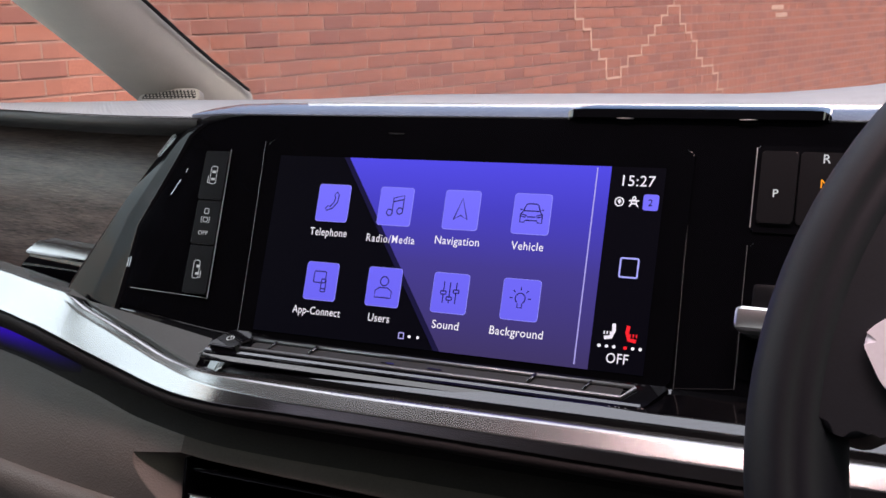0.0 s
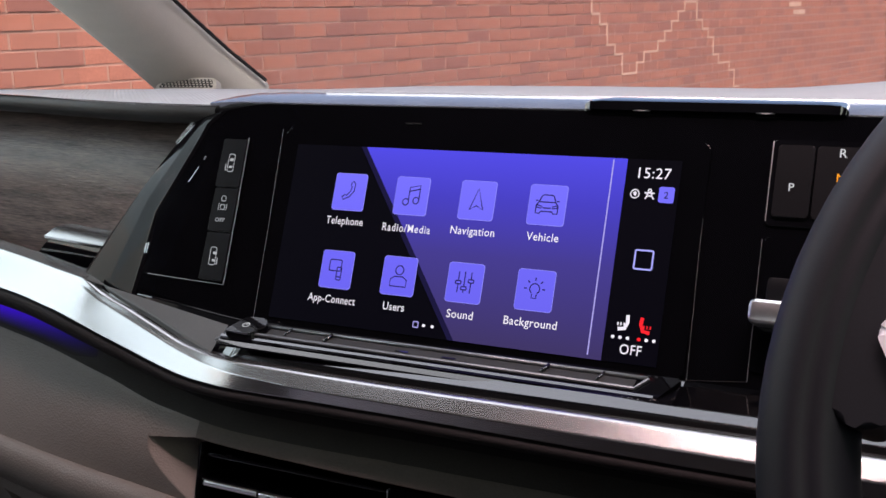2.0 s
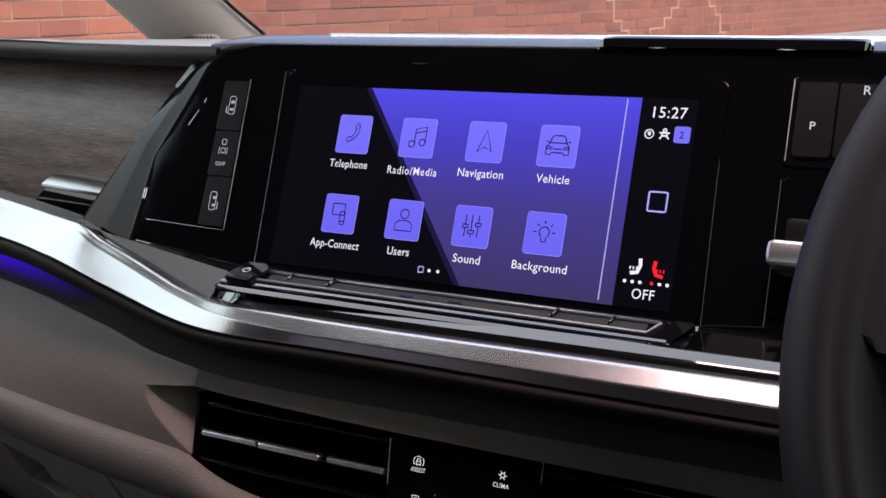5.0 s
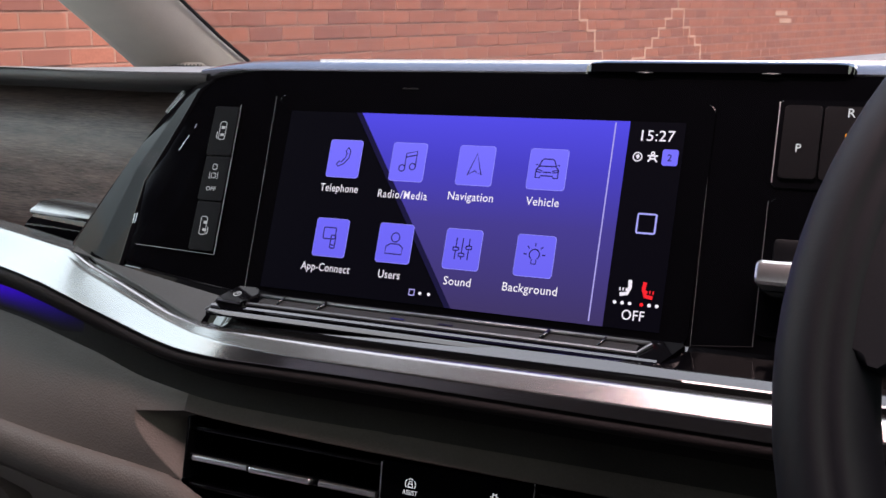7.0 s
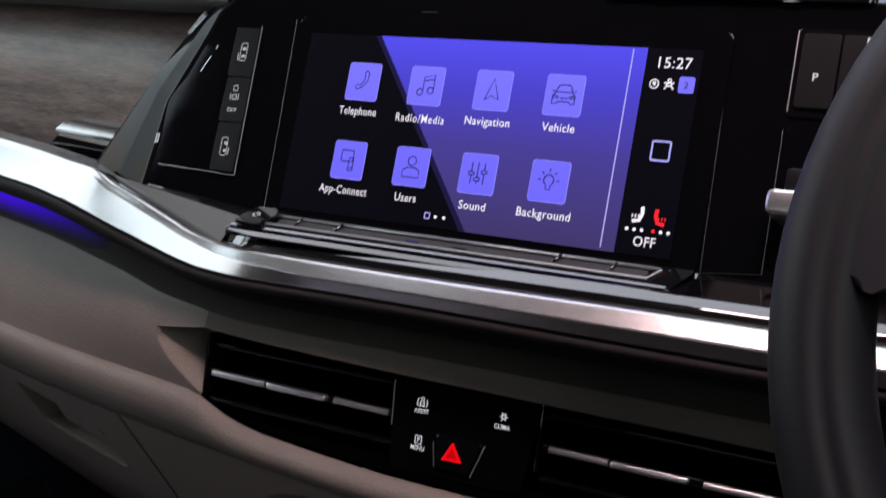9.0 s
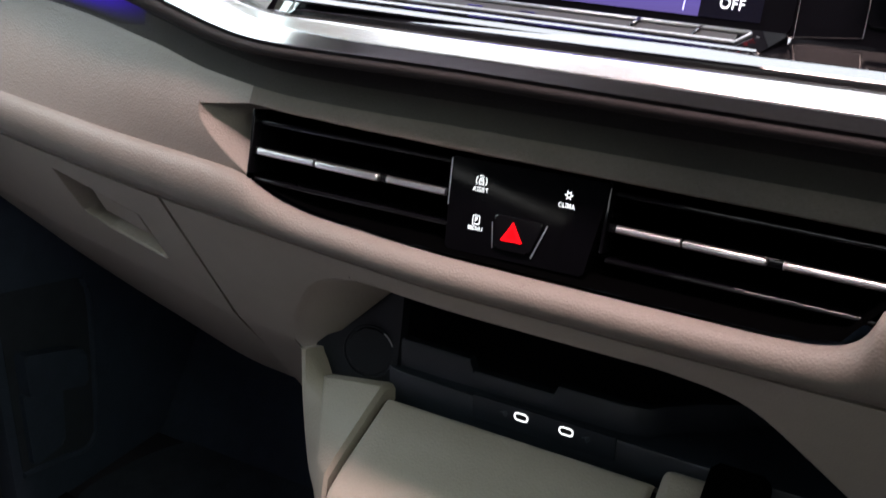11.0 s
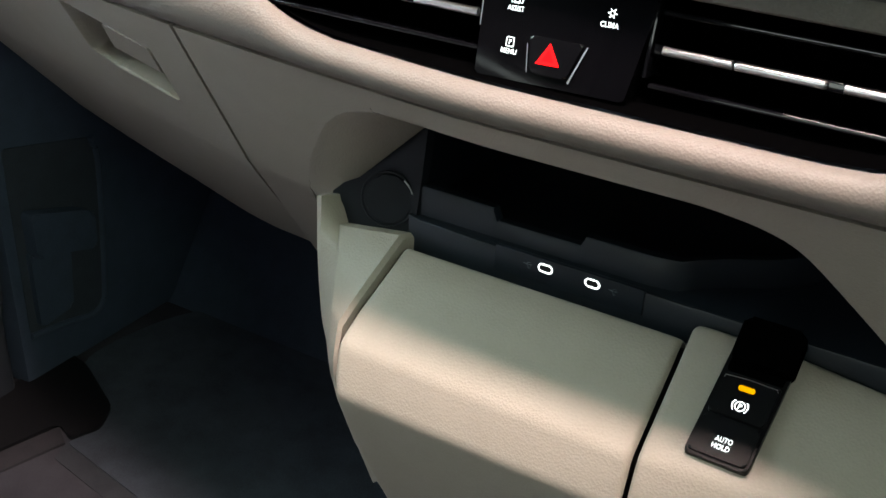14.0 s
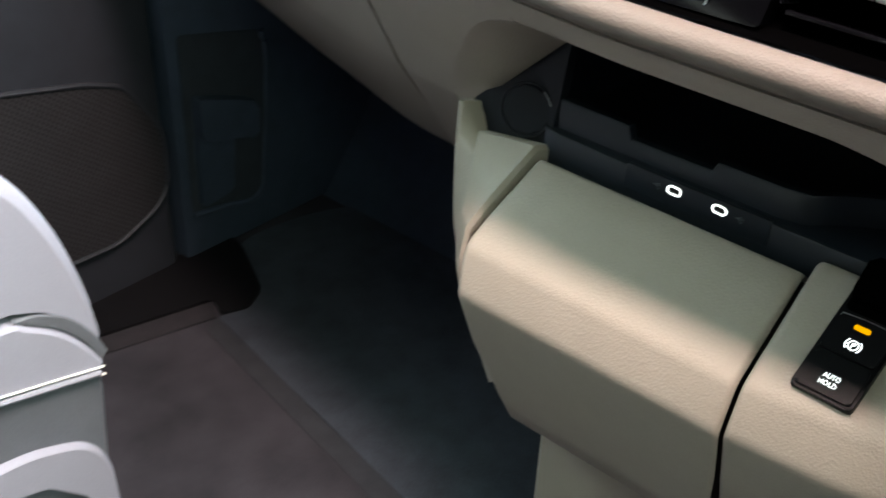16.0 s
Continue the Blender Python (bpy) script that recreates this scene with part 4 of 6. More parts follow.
part("lever_well", slab(rounded(0.1605, -0.048, 0.2300, 0.0170, 0.002), 0.0006, 0.0016, 0.0006), piano_face, gear)
part("lever", box(0.1602, -0.0270, 0.001, 0.205, -0.0155, 0.022, 0.0035, 3), chrome, gear, "satin chrome selector lever")
part("lever_top", box(0.1660, -0.0155, 0.001, 0.205, -0.0040, 0.014, 0.002, 2), key_black, gear)

# ---------------- silver trim band ----------------
XS = np.concatenate([np.linspace(-0.80, -0.38, 12), np.linspace(-0.36, -0.06, 46), np.linspace(-0.04, 0.82, 34)])
wide = curve((-0.30, -0.17, -0.13, -0.07), (1.0, 1.0, 0.55, 0.0))
band_out = curve((-0.36, -0.27, -0.235, -0.20, -0.17, -0.14, -0.11, -0.07), (0.0237, 0.0187, 0.0157, 0.0127, 0.0115, 0.0102, 0.0086, 0.0073))   # reach of the lower edge
trim_band = thing("trim_band", "satin silver trim band across the dashboard", "trim band")
rows = []
for x in XS:
    y, a, b = band_y(x), band_top(x), band_low(x)
    h, k, low = a - b, wide(x), band_y(x) - band_out(x)
    c, d = 0.46 - 0.31 * k, 0.0070 - 0.0040 * k    # height and depth of the crease
    t0, t1 = Vector((x, y - 0.0011, a - 0.0008)), Vector((x, y - d, a - h * c))
    m0, m1 = Vector((x, y - d - 0.0004 - 0.0010 * k, a - h * (c + 0.06))), Vector((x, low, a - h * 0.96))
    rows.append([(x, y + 0.016, a - 0.001), (x, y + 0.003, a), (x, y - 0.0003, a - 0.0002), t0, t0.lerp(t1, 0.12), t0.lerp(t1, 0.5), t0.lerp(t1, 0.9), t1, t1.lerp(m0, 0.5) + Vector((0, -0.0001, 0.0001)), m0, m0.lerp(m1, 0.06), m0.lerp(m1, 0.5), m0.lerp(m1, 0.95), m1, (x, low + 0.0003, a - h * 0.985), (x, low + 0.0010, b), (x, low + 0.0030, b - 0.0006), (x, y + 0.016, b + 0.001)])
part("band", grid(rows), silver, trim_band, smooth=75)
lip_size = curve((-0.80, -0.30, -0.20, -0.12, 0.80), (1.65, 1.65, 1.4, 1.0, 1.0))
rows = []
for x in XS:
    low, b, s = band_y(x) - band_out(x), band_low(x), lip_size(x)
    rows.append([(x, low + 0.010, b - 0.0012), (x, low + 0.0016, b - 0.0014), (x, low - 0.0002, b - 0.0022), (x, low - 0.0008, b - 0.0042 * s), (x, low + 0.0004, b - 0.0066 * s), (x, low + 0.0040, b - 0.0086 * s), (x, band_y(x) + 0.010, b - 0.0098 * s)])
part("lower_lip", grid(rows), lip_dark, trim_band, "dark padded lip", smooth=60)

# ---------------- cove under the band, with the ambient light ----------------
cove = thing("dashboard_cove", "black soft padding under the silver band", "dashboard padding")
ledge_z = curve((-0.80, -0.35, -0.25, -0.19, -0.12, 0.0, 0.20, 0.80), (0.800, 0.800, 0.797, 0.791, 0.788, 0.790, 0.791, 0.792))
ledge_y = curve((-0.80, -0.50, -0.35, -0.25, -0.19, -0.12, 0.0, 0.80), (0.14, 0.055, 0.012, -0.020, -0.036, -0.046, -0.050, -0.050))
rows = []
for x in XS:
    y, b = band_y(x), band_low(x)
    ly, lz = ledge_y(x), ledge_z(x)
    p0, p3 = Vector((x, y + 0.004, b - 0.009)), Vector((x, ly, lz))
    mid = Vector((x, max(y, ly) + 0.014, (b + lz) / 2 + 0.002))
    rows.append([p0 + Vector((0, 0.006, 0.004)), p0, p0.lerp(mid, 0.55) + Vector((0, 0.003, 0)), mid, mid.lerp(p3, 0.45) + Vector((0, 0.003, -0.001)), p3])
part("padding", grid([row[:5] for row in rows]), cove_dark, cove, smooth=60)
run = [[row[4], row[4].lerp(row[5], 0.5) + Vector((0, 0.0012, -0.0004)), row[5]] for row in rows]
part("run_out", grid(run), run_shade, cove, smooth=60)
led = glow("ambient_blue", (0.06, 0.002, 0.95), 1.0)
lt = led.node_tree
# base repeats the run-out's shaded tone
lt.nodes["Principled BSDF"].inputs["Base Color"].default_value = (0.042, 0.038, 0.036, 1)
lt.nodes["Principled BSDF"].inputs["Roughness"].default_value = 0.8
# the strip's soft falloff along and across is drawn into its emission
l_uv, l_sep, l_u, l_v, l_mul = (lt.nodes.new(k) for k in ("ShaderNodeUVMap", "ShaderNodeSeparateXYZ", "ShaderNodeMapRange", "ShaderNodeMapRange", "ShaderNodeMath"))
lt.links.new(l_uv.outputs[0], l_sep.inputs[0])
for node, axis in ((l_u, 0), (l_v, 1)):
    node.interpolation_type = "SMOOTHSTEP"
    lt.links.new(l_sep.outputs[axis], node.inputs["Value"])
l_u.inputs["From Min"].default_value, l_u.inputs["From Max"].default_value = 0.95, 0.60
l_v.inputs["From Min"].default_value, l_v.inputs["From Max"].default_value = 0.0, 0.36
l_mul.operation = "MULTIPLY"
lt.links.new(l_u.outputs[0], l_mul.inputs[0])
lt.links.new(l_v.outputs[0], l_mul.inputs[1])
l_top, l_all = lt.nodes.new("ShaderNodeMapRange"), lt.nodes.new("ShaderNodeMath")
l_top.interpolation_type, l_all.operation = "SMOOTHSTEP", "MULTIPLY"
l_top.inputs["From Min"].default_value, l_top.inputs["From Max"].default_value = 1.0, 0.55
l_top.inputs["To Max"].default_value = 0.75
lt.links.new(l_sep.outputs[1], l_top.inputs["Value"])
lt.links.new(l_mul.outputs[0], l_all.inputs[0])
lt.links.new(l_top.outputs[0], l_all.inputs[1])
lt.links.new(l_all.outputs[0], lt.nodes["Principled BSDF"].inputs["Emission Strength"])
guide = []
for x in np.linspace(-0.80, -0.225, 48):
    y, b, ly, lz = band_y(x), band_low(x) - 0.009, ledge_y(x), ledge_z(x)
    sink = curve((-0.30, -0.255, -0.225), (0.0, 0.004, 0.014))(x)
    p0, mid, p3 = Vector((x, y + 0.003 + sink, b)), Vector((x, max(y, ly) + 0.0125 + sink, (b + lz) / 2 + 0.004)), Vector((x, ly - 0.0012 + sink, lz))
    guide.append([p0.lerp(mid, 0.1), p0.lerp(mid, 0.55) + Vector((0, 0.002, 0)), mid, mid.lerp(p3, 0.45) + Vector((0, 0.002, 0.0)), mid.lerp(p3, 0.92) + Vector((0, 0.0015, 0.0))])
bm = grid(guide)
uv = bm.loops.layers.uv.new("UVMap")
across = {tuple(round(c, 6) for c in q): n / 4 for row in guide for n, q in enumerate(row)}
for q in bm.faces:
    for corner in q.loops:
        co = corner.vert.co
        corner[uv].uv = ((co.x + 0.80) / 0.575, 1.0 - across[min(across, key=lambda w: abs(w[0] - co.x) + abs(w[1] - co.y) + abs(w[2] - co.z))])
single("ambient_light_strip", bm, led, "glowing blue ambient light strip under the silver band", "light strip", smooth=60)

# ---------------- lower dashboard in beige ----------------
lower = thing("lower_dashboard", "beige soft-touch lower dashboard with open storage bay", "dashboard")
VENT_L, VENT_R = -0.155, 0.193
GROOVE_Z = 0.706
groove_y = curve((-0.80, -0.60, -0.40, -0.246, -0.10, 0.0, 0.20, 0.80), (0.090, 0.030, -0.012, -0.040, -0.058, -0.066, -0.066, -0.05))
fold_z = curve((-0.80, -0.61, -0.48, -0.33, -0.25, 0.80), (0.595, 0.591, 0.587, 0.580, 0.570, 0.570))
foot_z = curve((-0.80, -0.62, -0.42, -0.23, 0.80), (0.560, 0.550, 0.530, 0.512, 0.512))
SLOPE = 0.677


def face_y(x, z):
    """Depth of the raked lower face."""
    return groove_y(x) + SLOPE * (GROOVE_Z - z)


def roll(x):
    """The padded roll from the lip below the vents to the groove."""
    g, t = groove_y(x), crest_z(x)
    h = t - GROOVE_Z
    return [(g - 0.001, t + 0.0015), (g - 0.0062, t + 0.0008), (g - 0.0096, t - 0.10 * h), (g - 0.0112, t - 0.25 * h), (g - 0.0115, t - 0.45 * h), (g - 0.0098, t - 0.68 * h), (g - 0.0062, t - 0.87 * h), (g - 0.0022, GROOVE_Z + 0.0012), (g + 0.0018, GROOVE_Z + 0.0002), (g + 0.0140, GROOVE_Z + 0.0010)]


crest_z = curve((-0.80, -0.50, -0.35, -0.25, -0.20, -0.165, -0.153, -0.140, -0.120, -0.10, 0.0, 0.14, 0.165, 0.178, 0.186, 0.190, 0.194, 0.80), (0.738, 0.738, 0.7385, 0.739, 0.7395, 0.7390, 0.7365, 0.7310, 0.7268, 0.7250, 0.7245, 0.7250, 0.7262, 0.7290, 0.7340, 0.7400, 0.7500, 0.752))
facet_x = curve((0.728, 0.7373, 0.7480, 0.7600, 0.7680, 0.7740, 0.7800), (-0.1420, -0.1505, -0.1690, -0.1870, -0.1945, -0.1955, -0.1930))
rows = []
for x in [*np.linspace(-0.80, -0.40, 12), *np.linspace(-0.39, -0.21, 20), *np.linspace(-0.205, VENT_L, 80)]:
    ly, lz = ledge_y(x), ledge_z(x)
    cy, cz = roll(x)[0][0], crest_z(x) + 0.0015
    row = [(x, ly + 0.006, lz + 0.003)]
    top = 0.7800 - 0.17 * min(0.05, max(0.0, VENT_L - x))
    for z in [*np.linspace(lz, top, 8), *np.linspace(top - 0.0008, cz, 52)]:
        u = (lz - z) / (lz - cz)
        y = ly + (cy - ly) * u ** 1.15 - 0.005 * math.sin(math.pi * u)
        dent = max(0.0, (x - facet_x(z)) * 0.95) if z < top - 0.0003 else 0.0
        row.append((x, y + min(dent, 0.055), z))
    rows.append(row)
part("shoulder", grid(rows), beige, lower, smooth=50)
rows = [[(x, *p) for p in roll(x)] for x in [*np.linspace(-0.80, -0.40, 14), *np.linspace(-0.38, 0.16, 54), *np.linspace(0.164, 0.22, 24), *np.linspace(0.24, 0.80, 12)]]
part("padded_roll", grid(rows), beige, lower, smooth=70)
# ledge over the vents and the shaft behind them, blackened for its unlit depth
rows = []
for x in np.linspace(VENT_L, VENT_R, 30):
    ly, lz = ledge_y(x), ledge_z(x)
    rows.append([(x, ly + 0.006, lz + 0.003), (x, ly, lz), (x, ly - 0.0025, lz - 0.0045), (x, ly - 0.0046, 0.7802), (x, ly - 0.0036, 0.7792), (x, ly + 0.004, 0.7787), (x, ly + 0.055, 0.778)])
# beige ledge whose shade is drawn with a darker colour
part("vent_brow", grid(rows), brow_shade, lower, smooth=50)
part("vent_shaft", grid([[(x, ledge_y(x) + 0.010, 0.7784), (x, 0.012, 0.777), (x, 0.012, 0.733), (x, groove_y(x) + 0.004, crest_z(x) + 0.0010)] for x in np.linspace(VENT_L, VENT_R, 24)]), unlit_black, lower, "vent shaft in unlit black")
part("shaft_end", box(VENT_R, -0.052, 0.722, VENT_R + 0.004, 0.012, 0.782), beige, lower)
rows = []
for x in np.linspace(VENT_R + 0.004, 0.80, 14):
    ly, lz = ledge_y(x), ledge_z(x)
    cy, cz = roll(x)[0][0], crest_z(x) + 0.0015
    rows.append([(x, ly + 0.006, lz + 0.003)] + [(x, ly + (cy - ly) * u, lz + (cz - lz) * u) for u in (0, 0.3, 0.6, 1.0)])
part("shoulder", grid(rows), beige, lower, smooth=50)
# raked face with the opening of the storage bay
SEAM = -0.2372


def seam_x(z):
    """The slanting joint between the glovebox lid and the bay surround."""
    return SEAM - 0.19 * (GROOVE_Z - z)


open_left = curve((0.50, 0.573, 0.588, 0.612, 0.638, 0.660, 0.678, 0.6855), (-0.232, -0.203, -0.195, -0.180, -0.158, -0.138, -0.1125, -0.090))
rows = [[(x, face_y(x, GROOVE_Z) + 0.013, GROOVE_Z - 0.0020) for x in np.linspace(seam_x(GROOVE_Z) - 0.0004, open_left(GROOVE_Z), 14)], [(x, face_y(x, GROOVE_Z) + 0.004, GROOVE_Z - 0.0024) for x in np.linspace(seam_x(GROOVE_Z) - 0.0004, open_left(GROOVE_Z), 14)]]
for z in (GROOVE_Z - 0.0030, 0.7015, 0.695, 0.690, 0.6855, 0.682, 0.678, 0.670, 0.660, 0.648, 0.638, 0.625, 0.612, 0.600, 0.588, 0.578, 0.573):
    rows.append([(x, face_y(x, z), z) for x in np.linspace(seam_x(z) - 0.0004, open_left(z), 14)])
x_end = open_left(0.573)
rows.append([(x, face_y(x, 0.573) + 0.150 * 0.045, 0.573 - 0.158 * 0.045) for x in np.linspace(seam_x(0.573) - 0.003, x_end - 0.003, 14)])
low = list(zip(np.linspace(-0.3230, x_end - 0.086, 14), np.linspace(seam_x(0.573), x_end, 14)))
rows.append([(x, face_y(q, 0.573) + 0.150, 0.415) for x, q in low])
rows.append([(x, face_y(q, 0.573) + 0.26, 0.413) for x, q in low])
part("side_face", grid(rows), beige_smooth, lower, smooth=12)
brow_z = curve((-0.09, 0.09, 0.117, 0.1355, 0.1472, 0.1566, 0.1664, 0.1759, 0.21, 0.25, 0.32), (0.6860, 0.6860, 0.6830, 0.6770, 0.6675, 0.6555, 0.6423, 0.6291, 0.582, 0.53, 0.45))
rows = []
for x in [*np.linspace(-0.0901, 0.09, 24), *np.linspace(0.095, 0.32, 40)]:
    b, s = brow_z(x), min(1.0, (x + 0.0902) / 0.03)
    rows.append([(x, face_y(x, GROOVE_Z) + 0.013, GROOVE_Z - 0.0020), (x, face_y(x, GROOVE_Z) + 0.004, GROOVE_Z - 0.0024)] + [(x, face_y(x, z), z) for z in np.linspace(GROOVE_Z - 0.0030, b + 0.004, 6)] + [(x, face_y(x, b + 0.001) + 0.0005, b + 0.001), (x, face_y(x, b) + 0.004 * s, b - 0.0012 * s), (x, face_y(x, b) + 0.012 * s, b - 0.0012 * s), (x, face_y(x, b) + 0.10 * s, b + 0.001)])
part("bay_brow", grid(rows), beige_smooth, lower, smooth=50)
# beige funnel wall at the end of the bay
rows = [[(-0.055, face_y(-0.055, 0.6855) + 0.004, 0.6846), (-0.055, face_y(-0.055, 0.6855) + 0.006, 0.6846), (-0.053, 0.0, 0.6846), (-0.05, 0.020, 0.6846), (-0.05, 0.08, 0.6846)],
        [(-0.078, face_y(-0.078, 0.6855) + 0.003, 0.6847), (-0.077, face_y(-0.078, 0.6855) + 0.006, 0.6843), (-0.073, -0.005, 0.6820), (-0.068, 0.020, 0.6790), (-0.064, 0.08, 0.679)]]
for z, inner in zip((0.6855, 0.678, 0.670, 0.660, 0.650, 0.638, 0.625, 0.612, 0.600, 0.588, 0.575), np.linspace(0, 1, 11)):
    o = Vector((open_left(z), face_y(open_left(z), z), z))
    i_ = Vector((-0.085, 0.020, 0.668)).lerp(Vector((-0.176, 0.040, 0.578)), inner)
    rows.append([o, o.lerp(i_, 0.06) + Vector((0.0015, 0, -0.0008)), o.lerp(i_, 0.5), i_, i_ + Vector((0.004, 0.06, 0))])
for o, i_ in (((-0.205, 0.056, 0.560), (-0.181, 0.038, 0.566)), ((-0.203, 0.060, 0.540), (-0.180, 0.040, 0.545))):
    o, i_ = Vector(o), Vector(i_)
    rows.append([o, o.lerp(i_, 0.06), o.lerp(i_, 0.5), i_, i_ + Vector((0.004, 0.06, 0))])
part("bay_funnel", grid(rows), beige_smooth, lower, smooth=50)

# ---------------- glovebox ----------------
glovebox = thing("glovebox", "beige glovebox lid with a recessed pull handle", "glovebox")


def recess(x, z):
    """Depth of the finger well of the handle: a slanting wall, the pull plate and the slot below it."""
    top, low = 0.685 - 0.167 * (x + 0.382), 0.637 - 0.165 * (x + 0.394)
    v = (top - z) / (top - low)
    left, right = -0.382 - 0.012 * v, -0.292 - 0.011 * v
    u = (x - left) / (right - left)
    if 0.12 < u < 1 and 1 <= v < 1.09:
        return -0.0018 * math.sin(math.pi * (v - 1) / 0.09) * min(1.0, (u - 0.12) / 0.2)
    if not (0 < u < 1 and 0 < v < 1):
        return 0.0
    edge = min((top - z) / 0.0012, (right - x) / 0.0020, (z - low) / 0.0012, 1.0)
    plate_end = 0.40 - 0.06 * v
    if u < plate_end:
        d = 0.050 * min(1.0, u / (plate_end * 0.30), v / 0.06) * min(1.0, (1 - v) / 0.14)
    elif u > 0.90:
        d = 0.006 + 0.016 * (1 - v)
    elif v < 0.14:
        d = 0.0035 + 0.0100 * (0.14 - v) / 0.14
    elif v < 0.62:
        d = 0.0035
    elif v < 0.67:
        d = 0.0035 + 0.0185 * (v - 0.62) / 0.05
    elif v < 0.86:
        d = 0.0220
    else:
        d = 0.0220 * (1 - v) / 0.14
    return d * max(edge, 0.0)


rows = []
zs = [GROOVE_Z - 0.0030, 0.7022, 0.700, 0.694, *np.linspace(0.690, 0.612, 72), 0.606, 0.600, 0.590]
for x in [*np.linspace(-0.79, -0.42, 14), *np.linspace(-0.410, -0.285, 110), -0.275, -0.265, -0.255, SEAM - 0.008, SEAM - 0.005, SEAM - 0.0040, SEAM - 0.0034]:
    k = max(0.0, (x + 0.285) / (SEAM - 0.0034 + 0.285))
    row = [(x, face_y(x, GROOVE_Z) + 0.013, GROOVE_Z - 0.0020), (x, face_y(x, GROOVE_Z) + 0.004, GROOVE_Z - 0.0024)]
    edge = 0.004 if x > SEAM - 0.0036 else 0.0
    for z in zs:
        xx = x + k * (seam_x(z) - SEAM)
        row.append((xx, face_y(xx, z) + recess(x, z) + edge + (0.0008 if z > 0.705 else 0), z))
    f = fold_z(x)
    xx, xl = x + k * (seam_x(f) - SEAM), x - 0.0858
    fy = face_y(xx, f) + edge
    row += [(xx, face_y(xx, f + 0.005) + edge, f + 0.005), (xx, fy + 0.0002, f + 0.0010), (xx, fy + 0.0014, f - 0.0012), (xx + (xl - xx) * 0.045, fy + 0.150 * 0.045, f + (foot_z(x) - 0.093 - f) * 0.045), (xl, fy + 0.150, foot_z(x) - 0.093), (xl, fy + 0.154, foot_z(x) - 0.096), (xl, fy + 0.26, foot_z(x) - 0.098)]
    rows.append(row)
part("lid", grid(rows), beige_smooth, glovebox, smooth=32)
part("joint_seal", solid_grid([[(seam_x(z) - 0.008, face_y(seam_x(z), z) + 0.009, z), (seam_x(z) + 0.004, face_y(seam_x(z), z) + 0.009, z)] for z in (0.704, 0.65, 0.60, 0.575)], (0, 0.002, 0)), rubber, glovebox, "dark rubber joint")

# ---------------- air vents and centre key panel (frame VENTS) ----------------


def air_vent(name, x0, x1, cuts, label):
    vent = thing(name, label, "air vent", VENTS, group="air vents")
    part("backing", box(x0 - 0.002, -0.034, -0.050, x1 + 0.002, 0.020, -0.047), unlit_black, vent, smooth=0)
    for y, t in ((0.0095, 0.0013), (-0.0068, 0.0024), (-0.0235, 0.0013)):
        part("slat", box(x0, y - t, -0.030, x1, y + t, -0.002 if t > 0.002 else -0.004, 0.0011, 4), piano, vent)
    for n in range(int((x1 - x0) / 0.012)):
        xx = x0 + 0.006 + n * 0.012
        part("vane", box(xx - 0.0006, -0.030, -0.044, xx + 0.0006, 0.016, -0.038), unlit_black, vent, smooth=0)
    part("end_wall", box(x0 - 0.0022, -0.0200, -0.050, x0 - 0.0004, 0.0165, -0.0005, 0.0005), piano, vent)
    for a, b in cuts:
        part("chrome_strip", tube([(a, -0.0066, -0.0012), (b, -0.0066, -0.0012)], 0.0020, 12), chrome, vent, "bright chrome strip")
    a, b = cuts[1]
    part("slide_tab", box(a - 0.0015, -0.0086, -0.006, b + 0.003, -0.0048, 0.0016, 0.0018, 4), chrome, vent, "chrome sliding tab")
    return vent


air_vent("air_vent", -0.1530, -0.0250, ((-0.1485, -0.1100), (-0.1070, -0.0700), (-0.0620, -0.0262)), "glossy black air vent with chrome slat strips")
air_vent("air_vent", 0.0630, 0.1980, ((0.0680, 0.0995), (0.1020, 0.1370), (0.1470, 0.1960)), "glossy black air vent with chrome slat strips")
centre = thing("centre_key_panel", "glossy black key panel with red hazard triangle", "key panel", VENTS)
part("plate", slab(round_corners([(-0.0219, -0.0350), (-0.0238, 0.0130), (0.0626, 0.0145), (0.0552, -0.0330)], 0.0015), -0.030, 0.0008, 0.0010), piano_face, centre)
part("chrome_edge_glint", ribbon(bmesh.new(), [(-0.0237, 0.0120), (-0.0229, -0.012)], 0.0007, 0.0012), chrome, centre)
hazard = part("hazard_key", slab(round_corners([(0.0070, -0.0285), (0.0050, -0.0115), (0.0320, -0.0110), (0.0262, -0.0285)], 0.0018), 0.0, 0.0026, 0.0010), piano, centre)
hz_red = glow("hazard_red", (0.75, 0.002, 0.006), 1.0)
part("triangle_core", slab(round_corners([(0.0126, -0.0223), (0.0158, -0.0165), (0.0192, -0.0221)], 0.0004), 0.0030, 0.0031), glow("hazard_core", (0.45, 0.001, 0.004), 1.0), hazard, smooth=0)
part("triangle", slab(round_corners([(0.0098, -0.0240), (0.0158, -0.0135), (0.0220, -0.0236)], 0.0006), 0.0026, 0.0030), hz_red, hazard, "lit red warning triangle", smooth=0)
part("chrome_edge_glint", ribbon(bmesh.new(), [(0.0338, -0.0120), (0.0272, -0.0300)], 0.0009, 0.0018), chrome, centre)
part("chrome_edge_glint", ribbon(bmesh.new(), [(0.0036, -0.0160), (0.0054, -0.0290)], 0.0005, 0.0014), chrome, centre)
words("lettering", "ASSIST", -0.0055, -0.0012, 0.0014, 0.0025, white_print, centre, 0.0086)
words("lettering", "MENU", -0.0055, -0.0212, 0.0014, 0.0025, white_print, centre, 0.0081)
words("lettering", "CLIMA", 0.0418, -0.0002, 0.0014, 0.0025, white_print, centre, 0.0089)
bm = ribbon(bmesh.new(), rounded(-0.0068, 0.0016, -0.0042, 0.0033, 0.0006), 0.00045, 0.0014, True)
